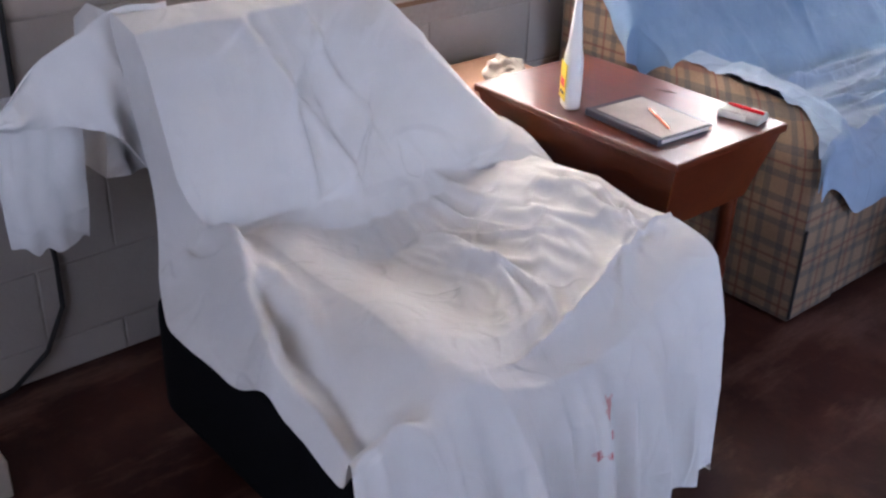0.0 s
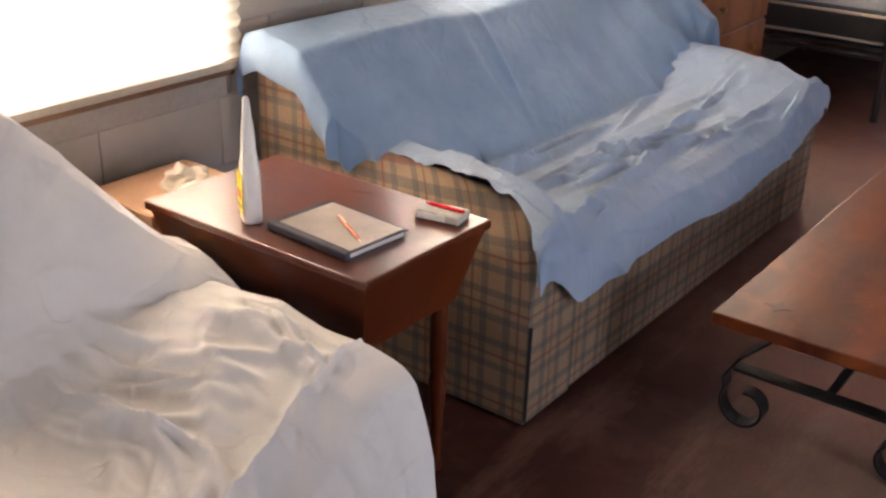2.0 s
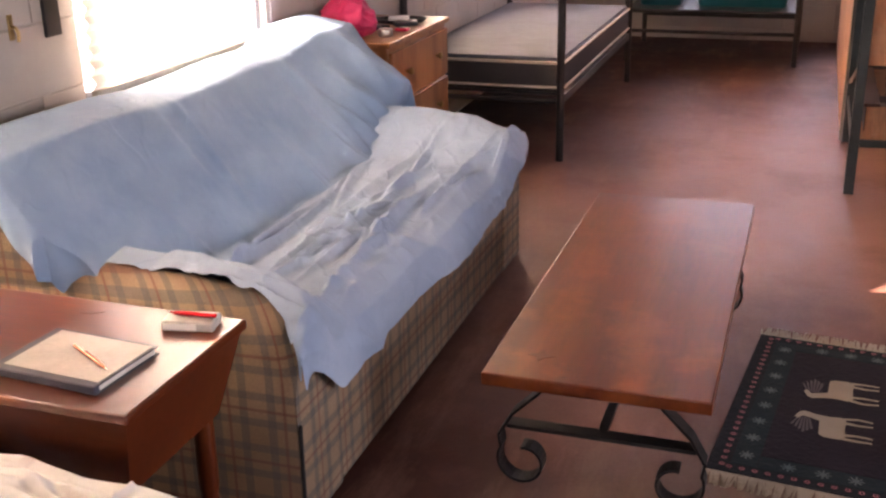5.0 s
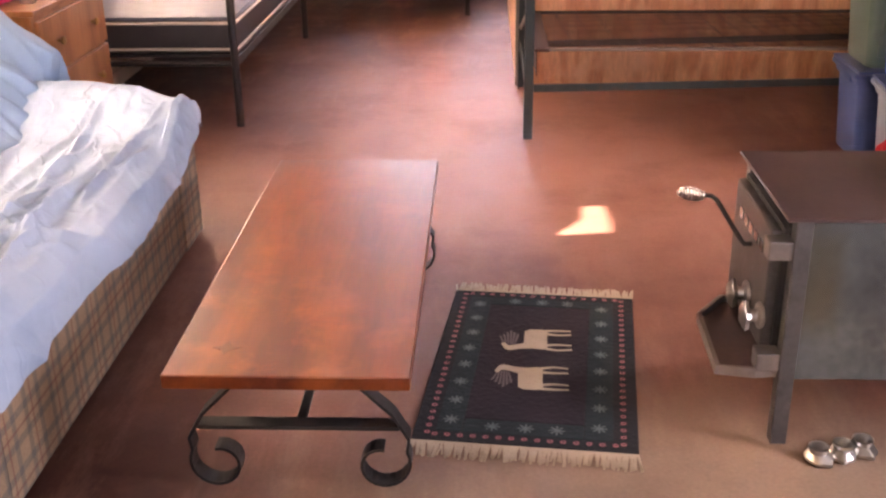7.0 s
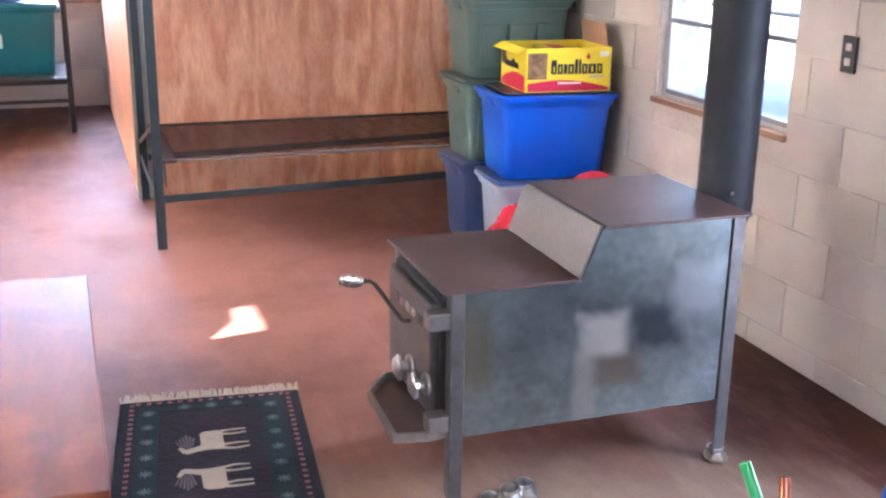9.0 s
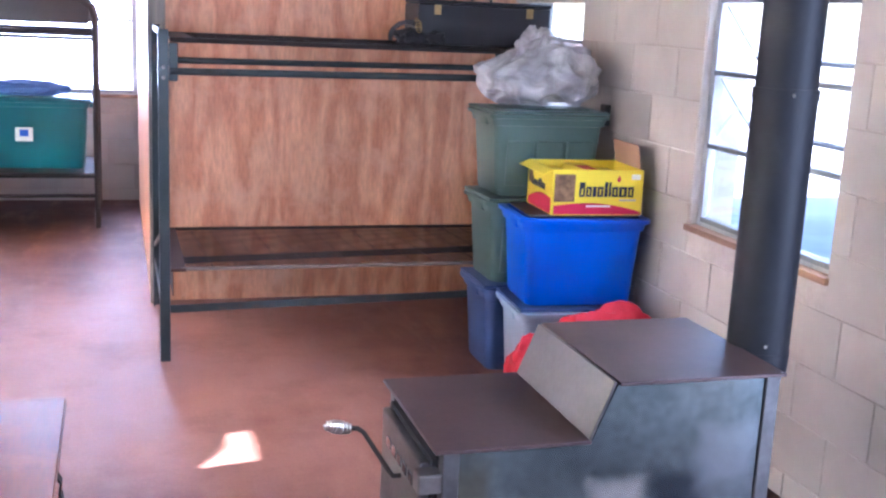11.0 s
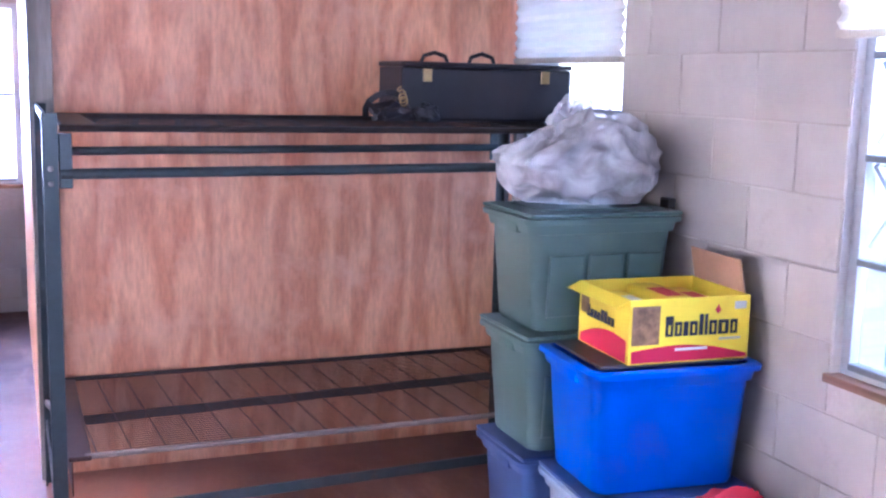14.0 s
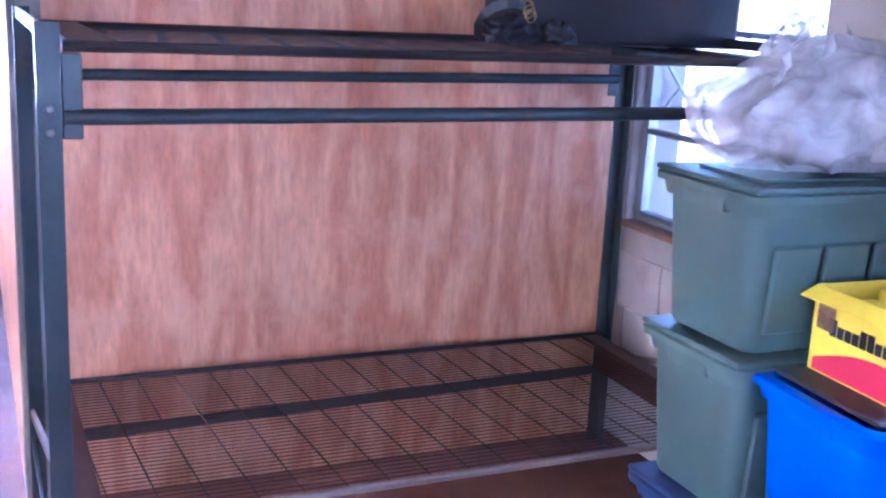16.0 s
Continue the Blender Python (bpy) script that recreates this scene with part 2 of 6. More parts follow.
def floor_paint(name):
    """Worn, waxed red paint on concrete."""
    m, t, p, l = nodes_of(name)
    v = coords(t, l)
    n1 = node(t, "TexNoise", Scale=0.9, Detail=8.0, Roughness=0.62)
    n2 = node(t, "TexNoise", Scale=5.0, Detail=4.0, Roughness=0.55)
    n3 = node(t, "TexNoise", Scale=90.0, Detail=3.0)
    for n in (n1, n2, n3):
        l.new(v, n.inputs["Vector"])
    c = ramp(t, l, n1.outputs["Fac"], [(0.32, (0.020, 0.0065, 0.005)), (0.68, (0.056, 0.016, 0.011))])
    # paint worn pale, with the lit aisle's glow put into the colour too
    mp = node(t, "Mapping", _vector_type="TEXTURE", Location=(-0.25, 5.9, 0), Scale=(2.2, 3.1, 9))
    l.new(v, mp.inputs["Vector"])
    ln = node(t, "VectorMath", _operation="LENGTH")
    l.new(mp.outputs[0], ln.inputs[0])
    ad = node(t, "Math", _operation="ADD")
    l.new(ln.outputs["Value"], ad.inputs[0]), l.new(n1.outputs["Fac"], ad.inputs[1])
    hf = node(t, "Math", _operation="MULTIPLY")
    hf.inputs[1].default_value = 0.5
    l.new(ad.outputs[0], hf.inputs[0])
    c = mixed(t, l, ramp(t, l, hf.outputs[0], [(0.36, grey(0.92)), (0.82, grey(0.0))]), c, (0.375, 0.170, 0.122))
    c = mixed(t, l, ramp(t, l, n2.outputs["Fac"], [(0.48, grey(0)), (0.74, grey(0.25))]), c, (0.270, 0.125, 0.088))
    # scuffs dragged along the aisle, and dark damp blots
    sn = node(t, "TexNoise", Scale=6.0, Detail=7.0, Roughness=0.7)
    l.new(coords(t, l, (1.0, 0.25, 1.0)), sn.inputs["Vector"])
    c = mixed(t, l, ramp(t, l, sn.outputs["Fac"], [(0.52, grey(0)), (0.66, grey(0.28))]), c, (0.360, 0.200, 0.150))
    # bare concrete where the paint is gone in front of the stove
    cp = node(t, "Mapping", _vector_type="TEXTURE", Location=(0.25, 2.95, 0), Scale=(1.25, 0.75, 9))
    l.new(v, cp.inputs["Vector"])
    cl_ = node(t, "VectorMath", _operation="LENGTH")
    l.new(cp.outputs[0], cl_.inputs[0])
    cs = node(t, "Math", _operation="ADD")
    l.new(cl_.outputs["Value"], cs.inputs[0]), l.new(sn.outputs["Fac"], cs.inputs[1])
    ch = node(t, "Math", _operation="MULTIPLY")
    ch.inputs[1].default_value = 0.5
    l.new(cs.outputs[0], ch.inputs[0])
    c = mixed(t, l, ramp(t, l, ch.outputs[0], [(0.50, grey(0.85)), (0.80, grey(0.0))]), c, (0.275, 0.192, 0.135))
    dn = node(t, "TexNoise", Scale=1.5, Detail=8.0, Roughness=0.72)
    l.new(v, dn.inputs["Vector"])
    c = mixed(t, l, ramp(t, l, dn.outputs["Fac"], [(0.50, grey(0)), (0.72, grey(0.38))]), c, (0.105, 0.038, 0.027))
    c = mixed(t, l, 1.0, c, ramp(t, l, n3.outputs["Fac"], [(0.3, grey(0.86)), (0.7, grey(1.0))]), "MULTIPLY")
    l.new(c, p.inputs["Base Color"])
    l.new(ramp(t, l, dn.outputs["Fac"], [(0.3, grey(0.42)), (0.7, grey(0.58))]), p.inputs["Roughness"])
    p.inputs["Specular IOR Level"].default_value = 0.20
    add = node(t, "Math", _operation="ADD")
    l.new(n2.outputs["Fac"], add.inputs[0]), l.new(n3.outputs["Fac"], add.inputs[1])
    bumped(t, l, p, add.outputs[0], 0.10, 0.003)
    return m


def block_paint(name, base):
    m, t, p, l = nodes_of(name)
    v = coords(t, l)
    oi = node(t, "ObjectInfo")
    tcw = node(t, "NewGeometry")
    n1 = node(t, "TexNoise", Scale=2.0, Detail=7.0, Roughness=0.65)
    l.new(tcw.outputs["Position"], n1.inputs["Vector"])
    n2 = node(t, "TexNoise", Scale=110.0, Detail=4.0, Roughness=0.7)
    l.new(tcw.outputs["Position"], n2.inputs["Vector"])
    c = ramp(t, l, n1.outputs["Fac"], [(0.3, tuple(x * 0.82 for x in base)), (0.65, base)])
    c = mixed(t, l, 1.0, c, ramp(t, l, oi.outputs["Random"], [(0.0, grey(0.9)), (1.0, grey(1.0))]), "MULTIPLY")
    d = node(t, "TexNoise", Scale=3.7, Detail=9.0, Roughness=0.75)
    l.new(tcw.outputs["Position"], d.inputs["Vector"])
    c = mixed(t, l, ramp(t, l, d.outputs["Fac"], [(0.60, grey(0)), (0.75, grey(0.5))]), c, tuple(x * y for x, y in zip(base, (0.55, 0.48, 0.42))))
    l.new(c, p.inputs["Base Color"])
    p.inputs["Roughness"].default_value = 0.62
    bumped(t, l, p, n2.outputs["Fac"], 0.45, 0.004)
    return m


M_FLOOR = floor_paint("painted concrete floor")
M_BLOCK = block_paint("white painted concrete block", (0.47, 0.42, 0.375))
M_MORTAR = plain("painted mortar", (0.41, 0.365, 0.325), 0.75, bump=0.5)
M_CEIL = plain("ceiling board", (0.34, 0.28, 0.21), 0.8)
M_GROUND = plain("dry ground", (0.50, 0.48, 0.45), 0.95, vary=0.3, big=0.4, fine=8)
M_PLY = wood("plywood", (0.66, 0.275, 0.138), (0.84, 0.430, 0.240), 0.42, "z", 26, 60, 0.22, 0.08, stains=(0.68, 0.37, 0.23), figure=5.2)
M_STUD = wood("grey weathered stud", (0.20, 0.18, 0.16), (0.33, 0.30, 0.26), 0.7, "z")
M_TRIM = wood("varnished trim", (0.20, 0.10, 0.055), (0.34, 0.19, 0.10), 0.5, "y")
M_TABLE = wood("coffee table top", (0.098, 0.017, 0.005), (0.190, 0.042, 0.009), 0.30, "y", 16, 48, 0.13, 0.08, stains=(0.225, 0.056, 0.013), coat=0.12)
M_INLAY = plain("dark inlay", (0.09, 0.022, 0.008), 0.35)
M_SIDE = wood("side table cherry", (0.118, 0.022, 0.006), (0.185, 0.041, 0.010), 0.28, "x", 9, 60, 0.10, 0.05, coat=0.15)
M_PINE = wood("orange pine chest", (0.32, 0.115, 0.04), (0.44, 0.185, 0.07), 0.4, "z", 20, 60, 0.12, 0.06)
M_IRON = plain("black wrought iron", (0.030, 0.028, 0.027), 0.45, 0.6, 0.3, bump=0.3)
M_BUNK = plain("green-grey enamelled steel", (0.040, 0.054, 0.058), 0.38, 0.25, 0.25, 3, 70, 0.2, 0.001, (0.10, 0.055, 0.03), 0.64)
M_BEDSTEEL = plain("dark brown enamelled steel", (0.035, 0.030, 0.030), 0.4, 0.25, 0.2)
M_MESH = plain("rusty spring wire", (0.088, 0.045, 0.035), 0.5, 0.7, 0.3)
M_STRAP = plain("dark spring band", (0.045, 0.038, 0.036), 0.5, 0.6, 0.25)
M_WOODRAIL = plain("pale edge rail", (0.22, 0.165, 0.135), 0.6, 0.1, 0.3)
M_STEEL = plain("worn stove steel with painted reflections", (0.200, 0.240, 0.250), 0.24, 0.75, 0.50, 2.4, 45, 0.12, 0.001)
def wear_and_reflections(m, patches):
    """Wear, soot and painted reflections with soft, ragged edges, in the thing's own axes."""
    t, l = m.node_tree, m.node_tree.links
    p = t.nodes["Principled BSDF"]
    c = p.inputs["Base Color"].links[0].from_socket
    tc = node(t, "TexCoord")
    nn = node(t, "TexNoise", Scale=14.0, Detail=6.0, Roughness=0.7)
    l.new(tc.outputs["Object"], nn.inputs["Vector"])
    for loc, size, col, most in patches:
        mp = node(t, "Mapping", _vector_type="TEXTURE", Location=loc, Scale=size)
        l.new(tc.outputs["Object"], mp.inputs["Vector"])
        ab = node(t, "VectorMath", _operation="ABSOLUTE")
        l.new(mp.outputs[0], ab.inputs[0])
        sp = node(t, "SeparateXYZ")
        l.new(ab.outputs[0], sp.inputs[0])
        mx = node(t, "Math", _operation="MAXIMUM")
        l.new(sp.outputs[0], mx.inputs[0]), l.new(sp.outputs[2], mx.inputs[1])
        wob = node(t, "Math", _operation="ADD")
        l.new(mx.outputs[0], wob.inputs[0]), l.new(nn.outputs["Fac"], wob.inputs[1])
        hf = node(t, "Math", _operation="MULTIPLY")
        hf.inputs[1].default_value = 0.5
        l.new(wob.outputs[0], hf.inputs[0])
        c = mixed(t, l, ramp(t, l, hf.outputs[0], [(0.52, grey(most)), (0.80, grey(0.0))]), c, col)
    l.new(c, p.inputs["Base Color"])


# bright and dark squares are reflections painted in; streak and rust smear are wear
wear_and_reflections(M_STEEL, [((0.02, -0.28, 0.455), (0.085, 9, 0.075), (0.50, 0.50, 0.47), 0.8), ((-0.03, -0.28, 0.30), (0.045, 9, 0.16), (0.30, 0.31, 0.30), 0.6),
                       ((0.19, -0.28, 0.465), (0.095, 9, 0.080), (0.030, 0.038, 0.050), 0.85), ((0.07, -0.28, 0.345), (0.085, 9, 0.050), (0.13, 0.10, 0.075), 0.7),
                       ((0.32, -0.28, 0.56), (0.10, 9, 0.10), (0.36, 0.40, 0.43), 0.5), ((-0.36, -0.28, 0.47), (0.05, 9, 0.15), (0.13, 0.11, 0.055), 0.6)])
M_STOVETOP = plain("stove top plate", (0.080, 0.048, 0.046), 0.40, 0.4, 0.3, 3, 60, 0.25, 0.001)
M_SLOPE = plain("bare stove slope", (0.085, 0.075, 0.072), 0.42, 0.5, 0.3)
M_DOORIRON = plain("cast iron door", (0.11, 0.105, 0.105), 0.4, 0.6, 0.3, 6, 60, 0.5, 0.002)
M_GASKET = plain("door seam", (0.012, 0.011, 0.011), 0.8)
M_NICKEL = plain("polished nickel", (0.55, 0.53, 0.50), 0.28, 1.0, 0.12, 8, 90, 0.1, 0.001)
M_LIP = plain("steel edge bar", (0.27, 0.25, 0.24), 0.35, 0.8, 0.25)
M_PIPE = plain("black stovepipe", (0.010, 0.011, 0.016), 0.55, 0.0, 0.25, spec=0.3)
M_BLUEBIN = plain("bright blue plastic", (0.004, 0.085, 0.56), 0.32, 0, 0.08, 4, 80, 0.08, 0.001)
M_NAVYBIN = plain("navy plastic", (0.040, 0.070, 0.185), 0.38, 0, 0.12, bump=0.08)
M_GREENBIN = plain("sage green plastic", (0.078, 0.130, 0.115), 0.36, 0, 0.1, bump=0.08)
M_GREYBIN = plain("pale blue-grey plastic", (0.30, 0.36, 0.46), 0.4, 0, 0.1, bump=0.08)
M_TEALBIN = plain("teal plastic", (0.008, 0.105, 0.130), 0.30, 0, 0.1, bump=0.08)
M_LID = plain("dark bin lid", (0.035, 0.035, 0.042), 0.5, 0, 0.2)
M_YELLOW = plain("yellow carton", (0.80, 0.60, 0.015), 0.5, 0, 0.06, bump=0.05)
M_CARD = plain("brown cardboard", (0.36, 0.20, 0.115), 0.8, 0, 0.12)
M_CRIMSON = plain("crimson print", (0.52, 0.008, 0.050), 0.5, 0, 0.06, bump=0.05)
M_NAVYINK = plain("dark navy print", (0.012, 0.014, 0.035), 0.5, 0, 0.1)
M_PHOTO = plain("brown photo print", (0.24, 0.13, 0.06), 0.5, 0, 0.6, 22, 60)
M_WHITEINK = plain("white print", (0.75, 0.74, 0.70), 0.5, 0, 0.06)
M_RED = cloth("red cloth", (0.42, 0.008, 0.020), (0.58, 0.018, 0.040), 600, 0.85, 14)
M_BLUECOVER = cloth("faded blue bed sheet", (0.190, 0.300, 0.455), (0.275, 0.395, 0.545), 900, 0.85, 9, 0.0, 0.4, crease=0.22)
M_SEATCOVER = cloth("paler blue bed sheet", (0.245, 0.340, 0.480), (0.345, 0.440, 0.575), 900, 0.85, 9, 0.0, 0.45, crease=0.36)
M_WHITECOVER = cloth("white dust sheet", (0.80, 0.78, 0.76), (0.88, 0.86, 0.84), 900, 0.85, 10, 0.06, 0.45, [
    ((0.54, 0.02, 0.275, 0.30, 0.050, 0.050), (0.70, 0.30, 0.28)), ((0.54, -0.035, 0.205, 0.30, 0.022, 0.032), (0.55, 0.03, 0.04)),
    ((0.54, 0.025, 0.195, 0.30, 0.075, 0.026), (0.58, 0.04, 0.05))], crease=0.42)
M_PLAID = plaid("plaid upholstery")
M_BLACKCLOTH = plain("black upholstery", (0.005, 0.005, 0.006), 0.95, 0, 0.3, spec=0.1)
M_MATTRESS = cloth("grey-blue mattress ticking", (0.085, 0.095, 0.130), (0.120, 0.135, 0.180), 500, 0.7, 9)
M_MATSIDE = plain("dark mattress side", (0.030, 0.028, 0.032), 0.6)
M_PIPING = plain("cream piping", (0.52, 0.46, 0.38), 0.7)
M_BLIND = cloth("pleated paper blind", (0.70, 0.66, 0.58), (0.80, 0.76, 0.68), 400, 0.9, 30, 0.45, 0.1)
M_ALU = plain("aluminium window frame", (0.42, 0.43, 0.44), 0.45, 0.5, 0.15)
M_DARKALU = plain("weathered vent bar", (0.20, 0.21, 0.22), 0.5, 0.4, 0.2)
M_GLASS = glass("window glass")
M_LUGGAGE = plain("black leatherette case", (0.016, 0.015, 0.020), 0.42, 0, 0.3, 5, 120, 0.4, 0.001)
M_BRASS = plain("aged brass", (0.42, 0.30, 0.14), 0.35, 0.9, 0.3)
M_BOTTLE = plain("white plastic bottle", (0.80, 0.78, 0.74), 0.32, 0, 0.05, bump=0.05)
M_PAPER = plain("pale notebook cover", (0.42, 0.38, 0.35), 0.38, 0, 0.16, 14, 120)
M_NOTEEDGE = plain("dark notebook edge", (0.045, 0.045, 0.065), 0.5)
M_PAGES = plain("notebook pages", (0.70, 0.67, 0.62), 0.8, 0, 0.1, 4, 200)
M_PENRED = plain("red pen plastic", (0.62, 0.012, 0.020), 0.25, 0, 0.05)
M_PENCOP = plain("copper pen barrel", (0.42, 0.13, 0.07), 0.25, 0.6, 0.1)
M_PACK = plain("pale packet", (0.46, 0.44, 0.40), 0.45, 0, 0.25, 30, 90)
M_OUTLET = plain("black outlet plate", (0.012, 0.012, 0.013), 0.35)
M_CABLE = plain("black cable", (0.012, 0.012, 0.012), 0.5)
M_RUG = cloth("plum rug pile", (0.012, 0.006, 0.011), (0.022, 0.011, 0.019), 350, 0.98, 60)
M_RUGGREEN = cloth("dark green rug pile", (0.006, 0.015, 0.018), (0.013, 0.027, 0.030), 350, 0.98, 60)
M_RUGPINK = cloth("rose rug pile", (0.36, 0.10, 0.12), (0.48, 0.17, 0.18), 350, 0.98, 60)
M_RUGDARK = cloth("black rug pile", (0.008, 0.008, 0.011), (0.014, 0.014, 0.017), 350, 0.98, 60)
M_RUGFAINT = plain("faded rug wool", (0.14, 0.11, 0.11), 0.95, 0, 0.2)
M_RUGCREAM = cloth("cream rug pile", (0.42, 0.33, 0.24), (0.54, 0.44, 0.33), 350, 0.98, 60)
M_RUGTEAL = cloth("grey-teal rug pile", (0.080, 0.120, 0.12), (0.15, 0.17, 0.17), 350, 0.98, 60)
M_BAG = polythene("clear polythene")
M_CRUMPLE = cloth("crumpled plastic film inside", (0.32, 0.30, 0.30), (0.48, 0.46, 0.46), 200, 0.35, 14, 0.35, 0.5, crease=0.9)
M_PINK = plain("pink fabric bag", (0.60, 0.03, 0.12), 0.6)
M_CERAMIC = plain("white glazed ceramic", (0.82, 0.81, 0.78), 0.15, 0, 0.03)
M_GREENSTICK = plain("green plastic", (0.02, 0.30, 0.08), 0.3)
M_BLUESHIRT = cloth("folded blue cloth", (0.03, 0.07, 0.22), (0.06, 0.13, 0.34), 500)

# ---------- mesh helpers ----------
POSES = {}


def thing(name, x, y, z, rz=0.0, label="", category="", group="", kind=""):
    """A top-level Empty at a thing's base, which its parts hang from."""
    ob = new(name)
    ob.empty_display_size = 0.05
    ob.matrix_world = POSES[ob.name] = pose(x, y, z, 0, 0, rz)
    return tagged(ob, label, category, group, kind)


def finish(bm, name, material, smooth=False, materials=()):
    bmesh.ops.recalc_face_normals(bm, faces=bm.faces[:])
    me = bpy.data.meshes.new(name)
    if smooth:
        for f in bm.faces:
            f.smooth = True
    bm.to_mesh(me)
    bm.free()
    for m in (material, *materials):
        me.materials.append(m)
    if smooth:
        me.set_sharp_from_angle(angle=radians(38))
    return me


def part(name, bm, material, parent=None, label="", smooth=False, kind="", place=None):
    """Links a bmesh as one mesh object under a thing or a part, in its parent's own axes."""
    ob = new(name, finish(bm, name, material, smooth))
    if parent is not None:
        ob.parent = parent
    if place is not None:
        ob.matrix_basis = place
    return tagged(ob, label, "", "", kind)


def box(x0, x1, y0, y1, z0, z1, bevel=0.0, segments=1, into=None):
    bm = bmesh.new()
    m = Matrix.Translation(((x0 + x1) / 2, (y0 + y1) / 2, (z0 + z1) / 2)) @ Matrix.Diagonal((abs(x1 - x0), abs(y1 - y0), abs(z1 - z0), 1))
    bmesh.ops.create_cube(bm, size=1.0, matrix=m)
    if bevel:
        bmesh.ops.bevel(bm, geom=bm.edges[:], offset=bevel, segments=segments, affect="EDGES", profile=0.6)
    return add(into, bm)


def add(a, b):
    """Joins bmesh b into a."""
    if a is None:
        return b
    me = bpy.data.meshes.new("tmp")
    b.to_mesh(me)
    b.free()
    a.from_mesh(me)
    bpy.data.meshes.remove(me)
    return a


def turned(bm, m):
    bmesh.ops.transform(bm, matrix=m, verts=bm.verts[:])
    return bm


def tube(points, r, seg=10, into=None, flat=None):
    """A round rod along points; flat=(w, h) gives a flat bar instead. r may be a list."""
    bm = bmesh.new()
    pts = [Vector(p) for p in points]
    n = len(pts)
    rings, up = [], None
    for i, p in enumerate(pts):
        d = (pts[min(i + 1, n - 1)] - pts[max(i - 1, 0)]).normalized()
        if up is None:
            up = Vector((0, 0, 1)) if abs(d.z) < 0.9 else Vector((1, 0, 0))
        side = d.cross(up).normalized()
        up = side.cross(d).normalized()
        ri = r[i] if isinstance(r, (list, tuple)) else r
        if flat:
            ring = [bm.verts.new(p + side * a * flat[0] / 2 + up * b * flat[1] / 2) for a, b in ((-1, -1), (1, -1), (1, 1), (-1, 1))]
        else:
            ring = [bm.verts.new(p + (side * math.cos(2 * math.pi * k / seg) + up * math.sin(2 * math.pi * k / seg)) * ri) for k in range(seg)]
        rings.append(ring)
    for a, b in zip(rings, rings[1:]):
        for k in range(len(a)):
            bm.faces.new((a[k], a[(k + 1) % len(a)], b[(k + 1) % len(a)], b[k]))
    bm.faces.new(rings[0][::-1]), bm.faces.new(rings[-1])
    return add(into, bm)


def lathe(profile, seg=24, into=None):
    """A turned body from (radius, height) pairs."""
    bm = bmesh.new()
    rings = []
    for r, z in profile:
        rings.append([bm.verts.new((r * math.cos(2 * math.pi * k / seg), r * math.sin(2 * math.pi * k / seg), z)) for k in range(seg)])
    for a, b in zip(rings, rings[1:]):
        for k in range(seg):
            bm.faces.new((a[k], a[(k + 1) % seg], b[(k + 1) % seg], b[k]))
    bm.faces.new(rings[0][::-1]), bm.faces.new(rings[-1])
    return add(into, bm)


def outline(points, z0, z1, bevel=0.0, into=None):
    """A flat shape (x, y points) given thickness."""
    bm = bmesh.new()
    lo = [bm.verts.new((x, y, z0)) for x, y in points]
    hi = [bm.verts.new((x, y, z1)) for x, y in points]
    n = len(points)
    for i in range(n):
        bm.faces.new((lo[i], lo[(i + 1) % n], hi[(i + 1) % n], hi[i]))
    bm.faces.new(lo[::-1]), bm.faces.new(hi)
    if bevel:
        bmesh.ops.bevel(bm, geom=[e for e in bm.edges if abs(e.verts[0].co.z - e.verts[1].co.z) < 1e-6], offset=bevel, segments=2, affect="EDGES")
    return add(into, bm)


def sheet(nu, nv, f, thick=0.0):
    """A grid surface from a function of (u, v) in 0..1."""
    bm = bmesh.new()
    vs = [[bm.verts.new(f(i / nu, j / nv)) for j in range(nv + 1)] for i in range(nu + 1)]
    for i in range(nu):
        for j in range(nv):
            bm.faces.new((vs[i][j], vs[i + 1][j], vs[i + 1][j + 1], vs[i][j + 1]))
    if thick:
        bmesh.ops.recalc_face_normals(bm, faces=bm.faces[:])
        bmesh.ops.solidify(bm, geom=bm.faces[:], thickness=thick)
    return bm


def rumple(p, seed=0.0, scale=1.0):
    """Soft random folds, -1..1."""
    return noise.noise((p[0] * scale + seed, p[1] * scale - seed * 1.7, p[2] * scale + seed * 0.6))


def ridge(p, seed=0.0, scale=1.0):
    """Sharp crests, 0..1."""
    return max(0.0, 1.0 - 2.6 * abs(rumple(p, seed, scale)))


def lerp(pts, s):
    """Point at share s of a polyline of (share, value...) rows, smoothed."""
    for a, b in zip(pts, pts[1:]):
        if s <= b[0]:
            k = (s - a[0]) / (b[0] - a[0])
            k = k * k * (3 - 2 * k) * 0.35 + k * 0.65
            return [p + (q - p) * k for p, q in zip(a[1:], b[1:])]
    return list(pts[-1][1:])


def smooth(a, b, x):
    k = min(1.0, max(0.0, (x - a) / (b - a)))
    return k * k * (3 - 2 * k)

# ---------- structure ----------
ground = part("ground", box(-600, 600, -600, 600, -0.45, -0.25), M_GROUND, None, "pale dry ground outside the building")
tagged(ground, "pale dry ground outside the building", "ground", "", "structure")
floor = part("floor", box(XL - 0.2, XR + 0.2, YN - 0.2, YF + 0.2, -0.2, 0.0), M_FLOOR)
tagged(floor, "worn dull red painted concrete floor", "floor", "", "structure")
ceiling = part("ceiling", box(XL - 0.5, XR + 0.5, YN - 0.5, YF + 0.5, ZC, ZC + 0.12), M_CEIL)
tagged(ceiling, "plain tan board ceiling", "ceiling", "", "structure")

THICK = 0.2
COURSE, BLOCK, JOINT = 0.2055, 0.411, 0.006


